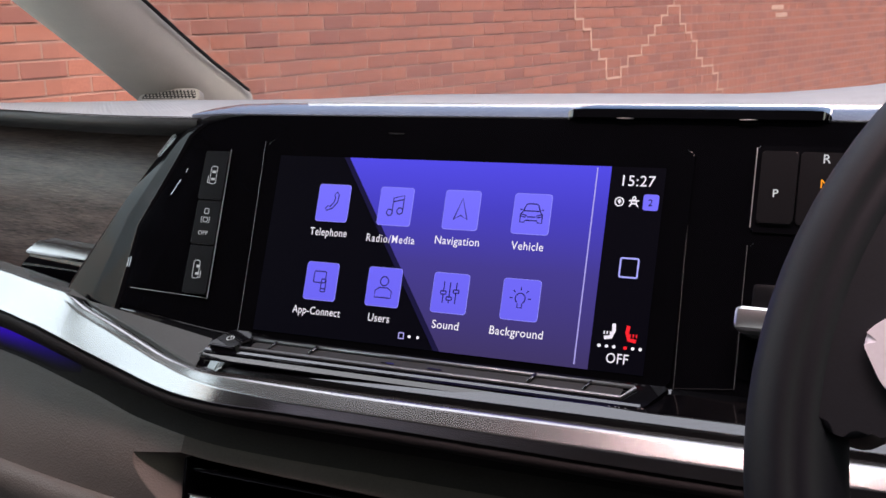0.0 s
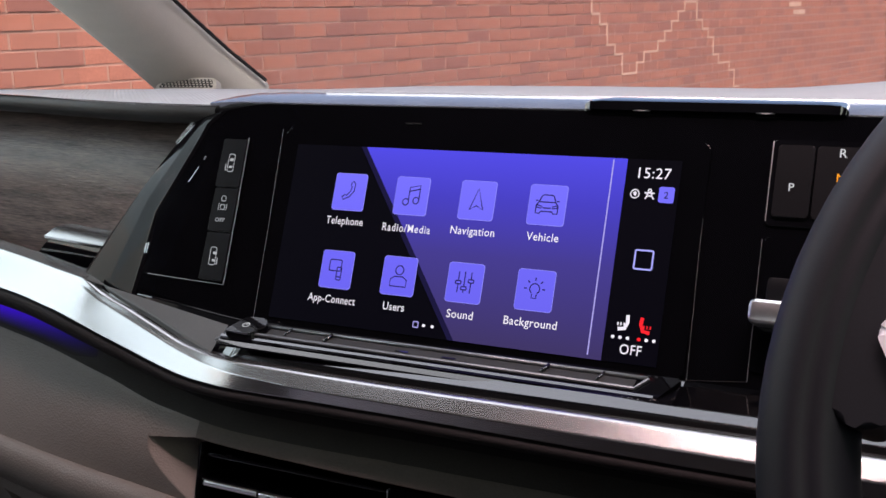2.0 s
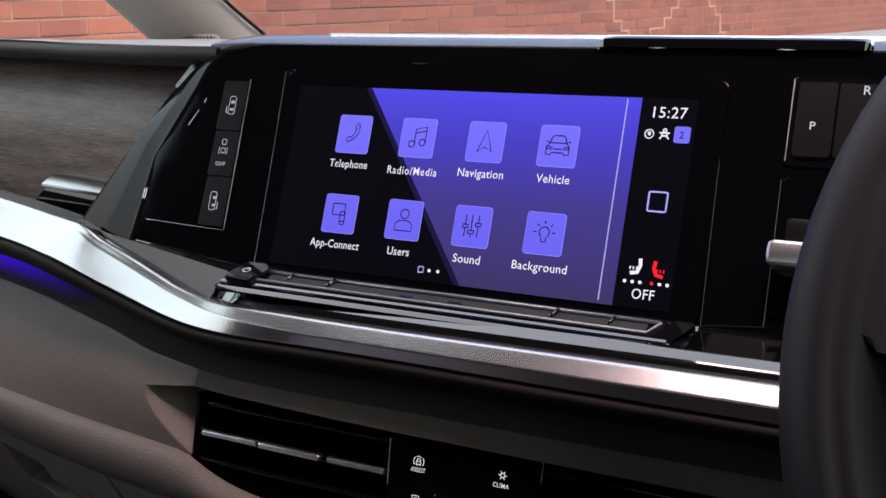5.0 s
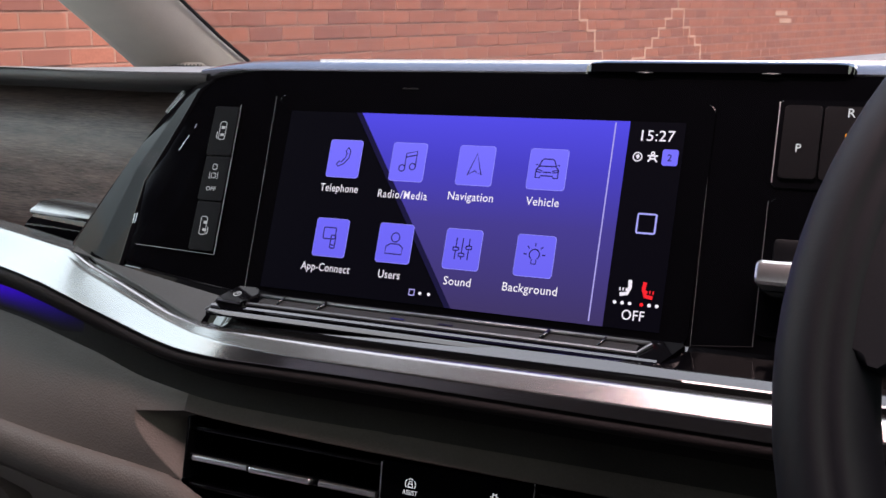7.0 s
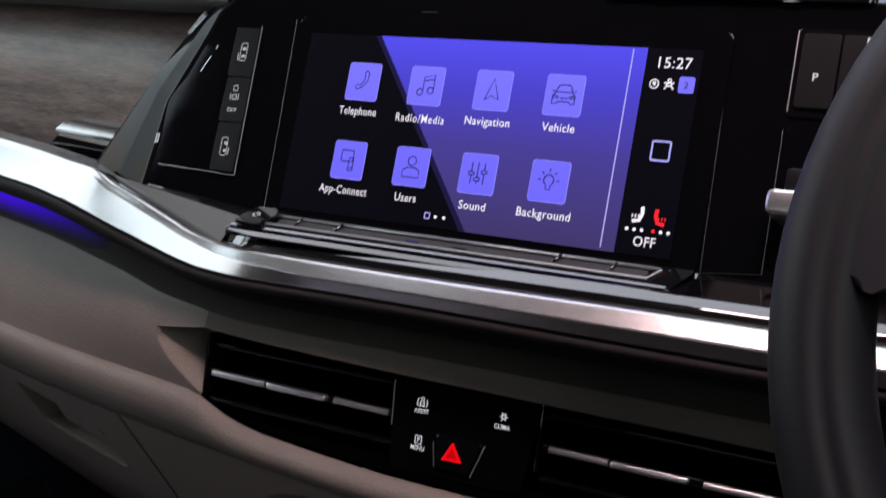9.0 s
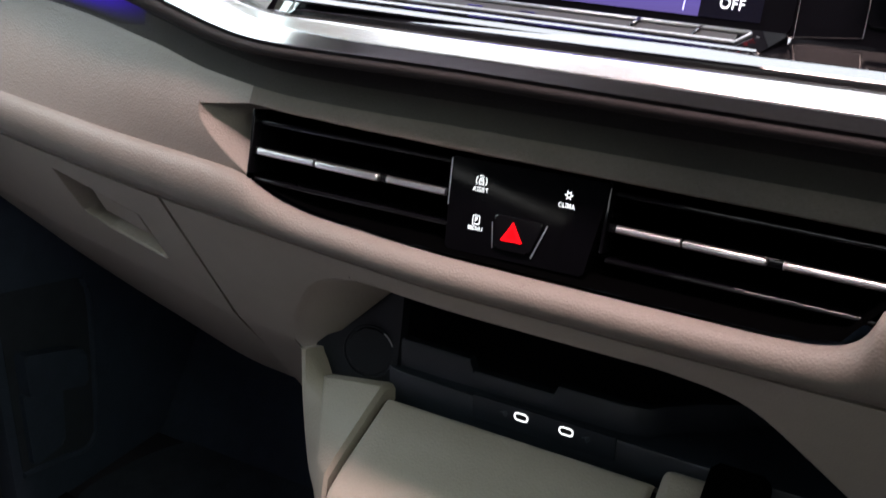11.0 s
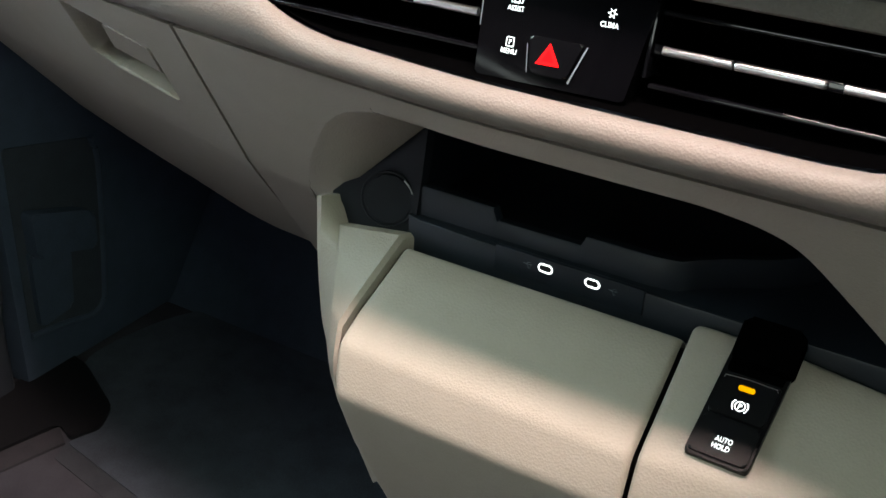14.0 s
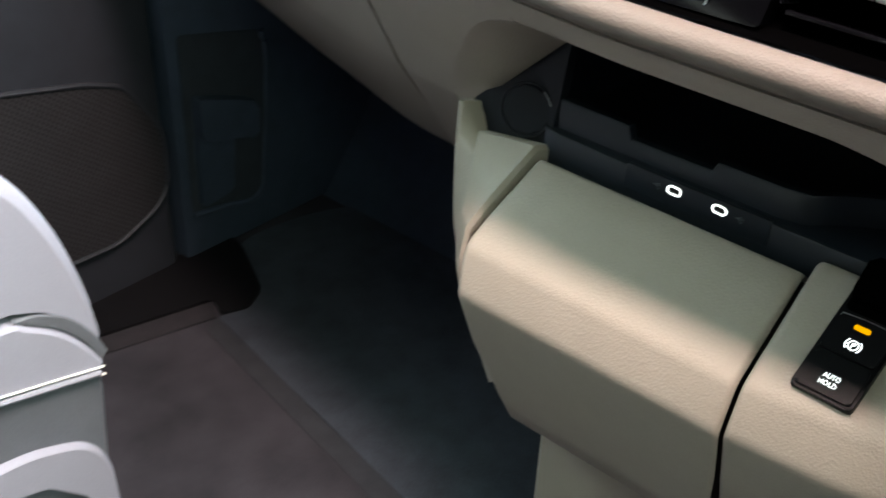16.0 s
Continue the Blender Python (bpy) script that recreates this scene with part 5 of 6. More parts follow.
ribbon(bm, [(-0.0066, 0.0033), (-0.0062, 0.0046), (-0.0048, 0.0046), (-0.0044, 0.0033)], 0.00045, 0.0014)
ribbon(bm, [(-0.0070, 0.0054), (-0.0055, 0.0060), (-0.0040, 0.0054)], 0.0004, 0.0014)
for s in (-1, 1):
    ribbon(bm, arc(-0.0055, 0.0032, 0.0030, 90 - 90 * s - 42, 90 - 90 * s + 42, 6), 0.00045, 0.0014)
    ribbon(bm, [(-0.0055 + 0.0011 * s, 0.0016), (-0.0055 + 0.0011 * s, 0.0010)], 0.0005, 0.0014)
part("symbol", bm, white_print, centre, smooth=0)
bm = ribbon(bmesh.new(), rounded(-0.0074, -0.0190, -0.0036, -0.0147, 0.0004), 0.0004, 0.0014, True)
part("symbol", bm, white_print, centre, smooth=0)
words("lettering", "P", -0.0054, -0.0168, 0.0014, 0.0026, white_print, centre)
bm = ribbon(bmesh.new(), arc(0.0422, 0.0050, 0.0011, 0, 360, 10), 0.00045, 0.0014, True)
for a in range(0, 360, 60):
    c_, s_ = math.cos(radians(a)), math.sin(radians(a))
    ribbon(bm, [(0.0422 + 0.0012 * c_, 0.0050 + 0.0012 * s_), (0.0422 + 0.0023 * c_, 0.0050 + 0.0023 * s_)], 0.0005, 0.0014)
part("symbol", bm, white_print, centre, smooth=0)

# ---------------- storage bay ----------------
bay = thing("storage_bay", "dark plastic open storage bay with charging sockets", "storage bay")
part("back", box(-0.20, 0.165, 0.54, 0.33, 0.172, 0.70), dark_plastic, bay, smooth=0)
part("tray_floor", slab([(-0.165, 0.045), (0.064, 0.045), (0.081, 0.063), (0.1085, 0.082), (0.126, 0.100), (0.150, 0.134), (0.165, 0.168), (-0.165, 0.168)], 0.588, 0.593), dark_plastic, bay)
part("ledge", solid_grid([[(x, 0.0285, 0.5835), (x, 0.0320, 0.5850), (x, 0.090, 0.5862), (x, 0.166, 0.5875)] for x in (0.060, 0.10, 0.16, 0.24, 0.32)], (0, 0, -0.004)), bay_satin, bay)
part("roof", box(-0.13, 0.000, 0.688, 0.33, 0.168, 0.693), rubber, bay, smooth=0)
part("side", solid_grid([[(-0.166, 0.050, 0.55), (-0.166, 0.165, 0.55)], [(-0.166, 0.050, 0.580), (-0.165, 0.165, 0.60)], [(-0.092, 0.022, 0.668), (-0.085, 0.165, 0.69)]], (-0.004, 0, 0)), bay_satin, bay)
part("lower_panel", solid_grid([[(x, 0.0275 + y, 0.5862 - s), (x, 0.0265 + y, 0.5846 - s), (x, 0.0270 + y, 0.560), (x, 0.0270 + y, 0.54)] for x, y, s in ((-0.112, 0.002, 0.0), (-0.104, 0.0, 0.0005), (-0.05, 0.0, 0.002), (0.06, 0.0, 0.0015), (0.09, 0.001, 0.002), (0.15, 0.001, 0.002), (0.32, 0.001, 0.002))], (0, 0.006, 0)), bay_satin, bay)
# end panel with the round power socket
part("end_panel", solid_grid([[(-0.1765, 0.0345, 0.5830), (-0.1750, 0.0300, 0.5760), (-0.1560, 0.0250, 0.5650), (-0.1500, 0.0240, 0.5500)], [(-0.1500, 0.0370, 0.6080), (-0.1420, 0.0330, 0.5960), (-0.1300, 0.0290, 0.5760), (-0.1250, 0.0270, 0.5500)], [(-0.1060, 0.0400, 0.6480), (-0.1070, 0.0350, 0.6100), (-0.1080, 0.0310, 0.5850), (-0.1060, 0.0280, 0.5500)]], (0.002, 0.006, 0)), dark_plastic, bay, smooth=25)
part("inner_wall", solid_grid([[(-0.1060, 0.0400, 0.6480), (-0.1075, 0.0345, 0.585)], [(-0.098, 0.165, 0.66), (-0.100, 0.165, 0.585)]], (-0.003, 0, 0)), bay_satin, bay)
socket = part("power_socket", slab(arc(0, 0, 0.0160, 0, 350, 35), -0.004, 0.0014, 0.0008, 2), dark_plastic, bay, "round black power socket cap")
socket.matrix_world = Matrix.Translation((-0.1285, 0.0300, 0.5925)) @ pose(0, 0, 0, 78, 0, 14)
part("cap_ring", tube([(0.0180 * math.cos(q), 0.0180 * math.sin(q), 0.0012) for q in np.linspace(0, 2 * math.pi, 49)], 0.0008, 6), dark_plastic, socket)
# chrome arc draws the highlight on the cap's upper right edge
part("cap_highlight", tube([(0.0172 * math.cos(q), 0.0172 * math.sin(q), 0.0022) for q in np.linspace(0.35, 0.95, 6)], 0.0005, 6), chrome, socket)
rim_top = curve((-0.112, -0.108, -0.0545, -0.0515, 0.0045, 0.0075, 0.066, 0.10, 0.125, 0.155), (0.6050, 0.6055, 0.6050, 0.5970, 0.5975, 0.6040, 0.6045, 0.604, 0.604, 0.604))
rows = []
for x in (-0.1095, -0.108, -0.10, -0.080, -0.060, -0.0545, -0.0530, -0.0515, -0.03, 0.0, 0.0045, 0.006, 0.0075, 0.03, 0.05, 0.066, 0.075, 0.09, 0.105, 0.115, 0.125, 0.140, 0.155):
    back = curve((-0.11, 0.060, 0.066, 0.081, 0.1085, 0.126, 0.155), (0.0, 0.0, 0.003, 0.0190, 0.0365, 0.0535, 0.096))(x)
    rows.append([(x, 0.0300 + back, 0.5845), (x, 0.0340 + back, 0.5860), (x, 0.0350 + back, rim_top(x) - 0.0014), (x, 0.0362 + back, rim_top(x)), (x, 0.0420 + back, rim_top(x)), (x, 0.0440 + back, 0.588)])
part("upper_rim", grid(rows), bay_satin, bay, smooth=40)
part("socket_plate", box(-0.0470, 0.0255, 0.5695, 0.051, 0.0290, 0.5868, 0.0010), bay_satin, bay)
for x in (-0.0120, 0.0188):
    pts = rounded(x - 0.0045, 0.5785, x + 0.0045, 0.5836, 0.0025, 6)
    bm = ribbon(bmesh.new(), pts, 0.0011, 0, True)
    for v in bm.verts:
        v.co = Vector((v.co.x, 0.0250, v.co.y))
    part("socket_rim", bm, white_print, bay, "lit white charging socket outline", smooth=0)
    part("socket_hole", box(x - 0.0037, 0.0251, 0.5797, x + 0.0037, 0.0260, 0.5824), rubber, bay, smooth=0)
grey_print = material("grey_print", (0.16, 0.17, 0.18), 0.6)
for x, s in ((-0.0240, 1), (0.0320, 1)):
    bm = ribbon(bmesh.new(), [(x - 0.003, 0.5806), (x + 0.003, 0.5806)], 0.0004, 0)
    ribbon(bm, [(x - 0.001, 0.5806), (x + 0.0006, 0.5820), (x + 0.002, 0.5820)], 0.0004, 0)
    ribbon(bm, [(x - 0.0005, 0.5806), (x + 0.001, 0.5776), (x + 0.002, 0.5792)], 0.0004, 0)
    for v in bm.verts:
        v.co = Vector((v.co.x, 0.0250, v.co.y))
    part("socket_symbol", bm, grey_print, bay, smooth=0)

# ---------------- centre console: flap, cheeks, column ----------------
console = thing("console_box", "beige console box with a padded flap lid", "console")
FLAP = ((0.030, 0.548), (0.0165, 0.5690), (0.0135, 0.5715), (0.0100, 0.5712), (-0.0050, 0.5608), (-0.0300, 0.5440), (-0.0420, 0.5358), (-0.0465, 0.5326), (-0.0492, 0.5296), (-0.0508, 0.5262), (-0.0545, 0.5160), (-0.0580, 0.5055), (-0.0590, 0.5018), (-0.0587, 0.4978), (-0.0573, 0.4925), (-0.0490, 0.4600), (-0.0330, 0.4100), (-0.0260, 0.3900), (-0.0200, 0.3850), (0.06, 0.380))
flap_left = curve((0.38, 0.40, 0.46, 0.50, 0.533, 0.5715), (-0.0790, -0.0850, -0.1020, -0.1085, -0.1125, -0.1050))
flap_right = curve((0.38, 0.42, 0.4600, 0.50, 0.5715), (0.0700, 0.0770, 0.0805, 0.0810, 0.0805))
rows = []
for u, s in ((0.0, 1.0), (0.004, 0.55), (0.010, 0.22), (0.018, 0.06), (0.03, 0), *((v, 0) for v in np.linspace(0.08, 0.92, 12)), (0.97, 0), (0.982, 0.06), (0.990, 0.22), (0.996, 0.55), (1.0, 1.0)):
    row = []
    for y, z in FLAP:
        x = flap_left(z) + (flap_right(z) - flap_left(z)) * u
        row.append((x, y + 0.0030 * s, z - 0.0030 * s))
    rows.append(row)
part("flap", grid(rows), beige_smooth, console, smooth=60)
# outer cheek: a narrow raised rim, a shallow valley and a flat facet, tapering downwards
STATIONS = (
    ((-0.1805, 0.0225, 0.5830), (-0.1592, 0.0180, 0.5692), (-0.1115, 0.0170, 0.5765)),
    ((-0.1705, 0.0085, 0.5500), (-0.1470, -0.0030, 0.5558), (-0.1145, -0.0120, 0.5590)),
    ((-0.1590, -0.0040, 0.5130), (-0.1370, -0.0210, 0.5398), (-0.1185, -0.0330, 0.5420)),
    ((-0.1500, -0.0110, 0.4985), (-0.1330, -0.0288, 0.5288), (-0.1195, -0.0400, 0.5310)),
    ((-0.1345, -0.0230, 0.4705), (-0.1260, -0.0360, 0.4900), (-0.1150, -0.0470, 0.4920)),
    ((-0.1045, -0.0220, 0.4050), (-0.0990, -0.0250, 0.4100), (-0.0930, -0.0290, 0.4110)),
)
rows = []
for n, (edge, valley, facet) in enumerate(STATIONS):
    proud = Vector((0.52, -0.72, 0.46)) * (0.007, 0.0065, 0.005, 0.003, 0.0, 0.0)[n]
    e, v, f = Vector(edge) + proud, Vector(valley), Vector(facet)
    rows.append([e + Vector((-0.002, 0.032, -0.010)), e + Vector((-0.001, 0.006, -0.003)), e, e + Vector((0.0045 - 0.0006 * n, -0.0014, 0.0010)), v, v + Vector((0.0027, -0.0018, 0.0011)), f, f + Vector((0.0028, 0.0003, -0.0028)), f + Vector((0.0033, 0.006, -0.014))])
rows = [list(r) for r in zip(*(smooth_line(c, 4) for c in zip(*rows)))]
rows = [[p + Vector((0.003, 0.016, -0.004)) for p in rows[0]], [p + Vector((0.0006, 0.0030, 0.0)) for p in rows[0]]] + rows
part("cheek", grid(rows), beige_smooth, console, smooth=30)
rows = []
end_y = curve((0.08, 0.15, 0.20, 0.26, 0.32), (0.0, 0.006, 0.024, 0.06, 0.12))
for x, s in ((0.0838, 1.0), (0.0846, 0.55), (0.0858, 0.22), (0.0880, 0.06), (0.0900, 0.0), *((v, 0.0) for v in np.linspace(0.10, 0.32, 20))):
    k, low = end_y(x), 0.003 * s + 0.11 * max(0.0, min(x, 0.20) - 0.135)
    rows.append([(x, 0.060, 0.555 - low), (x, 0.0230, 0.5780 - low), (x, 0.0195, 0.5785 - low), (x, 0.0150, 0.5755 - low)] + [(x, y + k * min(1.0, (0.0150 - y) / 0.05) + 0.003 * s, z + 0.002 - 0.003 * s) for y, z in FLAP[4:17]] + [(x, 0.02 + k, 0.385)])
part("cheek", grid(rows), beige_smooth, console, smooth=60)
part("seam_fill", solid_grid([[(-0.14, 0.022, 0.56), (-0.135, -0.008, 0.535), (-0.122, -0.022, 0.505), (-0.115, -0.018, 0.45), (-0.080, -0.006, 0.40)], [(0.26, 0.022, 0.56), (0.26, -0.012, 0.535), (0.26, -0.030, 0.505), (0.26, -0.02, 0.45), (0.20, -0.006, 0.40)]], (0, 0.02, 0)), rubber, console)
part("column", box(-0.088, 0.020, FLOOR_Z, 0.16, 0.30, 0.400, 0.015, 3), beige_smooth, console)
part("side_panel", solid_grid([[(-0.150, 0.050, 0.565), (-0.112, 0.020, 0.475), (-0.090, 0.016, 0.405), (-0.08, 0.03, 0.38)], [(-0.150, 0.20, 0.565), (-0.112, 0.20, 0.475), (-0.096, 0.20, 0.405), (-0.09, 0.20, 0.38)]], (0.01, 0, 0)), beige_smooth, console)

# parking brake switch
LA, LB = Vector((0.1243, -0.036, 0.5408)), Vector((0.1243, 0.012, 0.5728))
l_up = (LB - LA).normalized()
SWITCH = Matrix((Vector((1, 0, 0)), l_up, Vector((1, 0, 0)).cross(l_up))).transposed().to_4x4()
SWITCH.translation = LA
brake = thing("parking_brake_switch", "black parking brake switch with amber light", "switch", SWITCH)
# raised black block drawn for the shaded pocket behind the switch
part("pocket_shade_block", slab(rounded(-0.0135, 0.052, 0.0205, 0.078, 0.004), 0.0, 0.013, 0.004), unlit_black, brake)
part("base", slab(round_corners([(-0.0188, -0.0040), (-0.0150, 0.068), (0.0200, 0.068), (0.0155, -0.0040)], 0.003), -0.004, 0.0035, 0.0015), key_black, brake)
part("rocker", slab(round_corners([(-0.0152, 0.0215), (-0.0136, 0.0462), (0.0170, 0.0462), (0.0150, 0.0215)], 0.002), 0.003, 0.0060, 0.0015), key_black, brake)
part("hold_key", slab(round_corners([(-0.0168, -0.0020), (-0.0155, 0.0200), (0.0150, 0.0200), (0.0140, -0.0020)], 0.002), 0.003, 0.0050, 0.0015), key_black, brake)
part("finger_well", slab(round_corners([(-0.0140, 0.0470), (-0.0130, 0.0660), (0.0180, 0.0660), (0.0165, 0.0470)], 0.003), 0.002, 0.0042), unlit_black, brake)
part("chrome_edge_glint", ribbon(bmesh.new(), [(-0.0132, 0.0420), (-0.0128, 0.0436), (0.0, 0.0446), (0.0150, 0.0442), (0.0158, 0.0426)], 0.0004, 0.0063), chrome, brake, "thin bright edge line")
part("lamp", slab(rounded(-0.0042, 0.0374, 0.0048, 0.0404, 0.0013), 0.0055, 0.0064), glow("amber_lamp", (1.0, 0.42, 0.0), 0.24), brake, "lit amber lamp", smooth=0)
bm = ribbon(bmesh.new(), arc(0.0003, 0.0287, 0.0027, 0, 360, 16), 0.0006, 0.0063, True)
for s in (-1, 1):
    ribbon(bm, arc(0.0003, 0.0287, 0.0042, 90 - 90 * s - 45, 90 - 90 * s + 45, 8), 0.0006, 0.0063)
part("symbol", bm, white_print, brake, smooth=0)
words("lettering", "P", 0.0004, 0.0287, 0.0063, 0.0032, white_print, brake)
words("lettering", "AUTO", -0.0008, 0.0084, 0.0053, 0.0030, white_print, brake, 0.0092)
words("lettering", "HOLD", -0.0012, 0.0042, 0.0053, 0.0030, white_print, brake, 0.0095)

# ---------------- wood panel and side vent on the passenger side ----------------
wood_panel = thing("wood_panel", "dark brown grained wood decor panel", "decor panel")
rows = []
for x in np.linspace(-0.80, -0.185, 24):
    e = curve((-0.8, -0.4, -0.22, -0.17), (0.11, 0.06, 0.028, 0.028))(x)
    rows.append([(x, e + 0.060, 0.962), (x, e + 0.028, 0.945), (x, e + 0.020, 0.900), (x, e + 0.012, 0.855), (x, e + 0.010, 0.84)])
part("veneer", grid(rows), wood, wood_panel, smooth=60)
rows = []
for x in np.linspace(-0.80, -0.185, 24):
    e = curve((-0.8, -0.4, -0.22, -0.17), (0.11, 0.06, 0.028, 0.028))(x)
    rows.append([(x, e + 0.003, 0.9695), (x, e - 0.0006, 0.9672), (x, e - 0.0010, 0.9640), (x, e - 0.0002, 0.9618)])
# pad edge rounds into shade; the dark is in its colour
part("shaded_pad_lip", grid(rows), dark_soft, wood_panel, "soft pad edge, darkened in colour for its shade", smooth=60)
rows = []
for x in np.linspace(-0.80, -0.185, 24):
    e = curve((-0.8, -0.4, -0.22, -0.17), (0.11, 0.06, 0.028, 0.028))(x)
    rows.append([(x, e - 0.0002, 0.9618), (x, e + 0.0016, 0.9590), (x, e + 0.010, 0.9560), (x, e + 0.050, 0.9545)])
part("overhang", grid(rows), dark_soft, wood_panel, smooth=60)
side_vent = thing("side_air_vent", "black side air vent with satin chrome cap", "air vent")
part("body", solid_grid([[(-0.3500, 0.036, 0.8700), (-0.3560, 0.034, 0.8640), (-0.3700, 0.034, 0.8500)], [(-0.240, 0.026, 0.8670), (-0.240, 0.024, 0.8610), (-0.240, 0.024, 0.8480)]], (0, 0.03, 0)), piano, side_vent)
part("cap", solid_grid([[(-0.3440, 0.052, 0.8780), (-0.3480, 0.040, 0.8775), (-0.3520, 0.033, 0.8722), (-0.3530, 0.0335, 0.8705)], [(-0.240, 0.042, 0.8750), (-0.240, 0.030, 0.8745), (-0.240, 0.023, 0.8692), (-0.240, 0.0235, 0.8675)]], (0, 0.003, -0.002)), silver, side_vent, "satin chrome cap")

# ---------------- steering wheel ----------------
WHEEL_R, WHEEL_T = 0.167, 0.0168
WHEEL = Matrix.Translation((0.378, -0.170, 0.898)) @ pose(0, 0, 0, 90 - 25.5, 0, 0)
wheel = thing("steering_wheel", "black leather steering wheel with grey spoke", "steering wheel", WHEEL)
rows = []


def g(b):
    """The shallow sewn crease along the crest of the rim."""
    return 1.0 - 0.10 * math.exp(-((b - 1.68) / 0.16) ** 2)


for a in np.linspace(0, 2 * math.pi, 97)[:-1]:
    c_, s_ = math.cos(a), math.sin(a)
    flat = 1.0 - 0.10 * max(0.0, -s_ - 0.75) / 0.25
    rows.append([(c_ * (WHEEL_R + WHEEL_T * 0.95 * g(b) * math.cos(b)), s_ * (WHEEL_R * flat + WHEEL_T * 0.95 * g(b) * math.cos(b)), WHEEL_T * 1.15 * g(b) * math.sin(b)) for b in np.linspace(0, 2 * math.pi, 60, endpoint=False)])
rows.append(rows[0])
bm = grid(rows, closed=True)
bmesh.ops.remove_doubles(bm, verts=bm.verts, dist=1e-5)
part("rim", bm, wheel_leather, wheel, smooth=80)
part("hub", slab(round_corners([(-0.085, -0.055), (-0.095, 0.02), (-0.07, 0.055), (0.07, 0.055), (0.095, 0.02), (0.085, -0.055), (0.04, -0.085), (-0.04, -0.085)], 0.02), -0.045, 0.002, 0.012, 4), dark_soft, wheel)
for s in (-1, 1):
    pts = [(0.08 * s, -0.012), (0.1405 * s, -0.0018), (0.1475 * s, -0.0070), (0.158 * s, -0.0050), (0.1615 * s, 0.010), (0.1615 * s, 0.030), (0.158 * s, 0.052), (0.150 * s, 0.078), (0.138 * s, 0.100), (0.08 * s, 0.075)]
    part("spoke", slab(round_corners(pts if s > 0 else pts[::-1], 0.004, 3), -0.028, 0.0165, 0.0022, 3), wheel_leather, wheel)
    pts = [(0.09 * s, 0.000), (0.1405 * s, 0.0078), (0.1490 * s, 0.0238), (0.1423 * s, 0.0306), (0.09 * s, 0.050)]
    part("spoke_trim", slab(round_corners(pts if s > 0 else pts[::-1], 0.0055, 8), 0.006, 0.0205, 0.0036, 4), spoke_satin, wheel, "satin silver spoke trim")
part("lower_spoke", slab(round_corners([(-0.03, -0.175), (0.03, -0.175), (0.04, -0.07), (-0.04, -0.07)], 0.01), -0.026, -0.006, 0.005, 2), piano_soft, wheel)
part("steering_column", tube([(0, 0, -0.02), (0, 0.0, -0.22)], 0.05, 20), dark_soft, wheel)

# ---------------- footwell: mat, kick panel, door ----------------
floor_mat = thing("floor_mat", "black textile floor mat in the footwell", "floor mat")
mat_pts = round_corners([(-0.676, 0.200), (-0.577, 0.150), (-0.562, 0.122), (-0.574, 0.090), (-0.10, 0.012), (-0.10, 0.52), (-0.597, 0.52), (-0.607, 0.415), (-0.660, 0.325), (-0.674, 0.255)], [0.026, 0.02, 0.012, 0.006, 0.02, 0.02, 0.03, 0.03, 0.03, 0.02])
part("cloth", slab([(x, y) for x, y in mat_pts], FLOOR_Z - 0.001, FLOOR_Z + 0.0028, 0.0012), mat_cloth, floor_mat)
border = material("mat_edge_strip", (0.040, 0.042, 0.050), 0.95, vary=0.3, scale=30, fine=900, bump=1.0, bump_scale=1200, spec=0.1)
part("border", slab([(-0.576, 0.094), (-0.566, 0.066), (-0.09, -0.014), (-0.09, 0.016)], FLOOR_Z - 0.004, FLOOR_Z + 0.0012), border, floor_mat, "grey strip along the mat edge")
kick = thing("kick_panel", "dark plastic kick panel in the footwell", "kick panel")
part("panel", box(-0.74, 0.135, FLOOR_Z, -0.685, 0.60, 0.88, 0.01), kick_dark, kick)


def on_side(points, low, high, bevel=0.0, x=-0.686):
    """An outline (y, z) on the vehicle side, raised towards the cabin."""
    bm = slab(points, low, high, bevel)
    for v in bm.verts:
        v.co = Vector((x + v.co.z, v.co.x, v.co.y))
    return bm


well_shade = material("shaded_well_plastic", (0.036, 0.042, 0.054), 0.7, vary=0.2, spec=0.2)
well = [(0.148, 0.214), (0.200, 0.206), (0.2334, 0.1985), (0.2520, 0.208), (0.2590, 0.240), (0.2707, 0.378), (0.264, 0.415), (0.150, 0.440)]
# thin proud sheet in darker colour stands for the shaded recess
part("pocket_shade", on_side(round_corners(well, 0.008), 0.0, 0.0025), well_shade, kick)
part("pocket_rim", tube(smooth_line([(-0.683, y, z) for y, z in well[:7]], 5), 0.0038, 8), kick_dark, kick)
part("latch", on_side(round_corners([(0.160, 0.312), (0.160, 0.366), (0.225, 0.345), (0.244, 0.336), (0.241, 0.290), (0.212, 0.300)], 0.008), 0.0, 0.020, 0.004), kick_dark, kick)
part("latch_stem", on_side(round_corners([(0.158, 0.222), (0.158, 0.316), (0.212, 0.300), (0.205, 0.228)], 0.006), 0.0, 0.010, 0.004), kick_dark, kick)
part("toe_board", solid_grid([[(-0.70, 0.36, FLOOR_Z), (-0.70, 0.60, 0.48)], [(0.10, 0.36, FLOOR_Z), (0.10, 0.60, 0.48)]], (0, 0.02, 0)), kick_dark, kick)
door = thing("passenger_door", "dark closed passenger door with speaker grille and pocket", "door")
part("panel", box(-0.75, -0.90, 0.13, -0.690, 0.125, 0.92, 0.012, 3), door_dark, door)
part("armrest", box(-0.70, -0.80, 0.62, -0.640, -0.02, 0.68, 0.015, 3), door_dark, door)
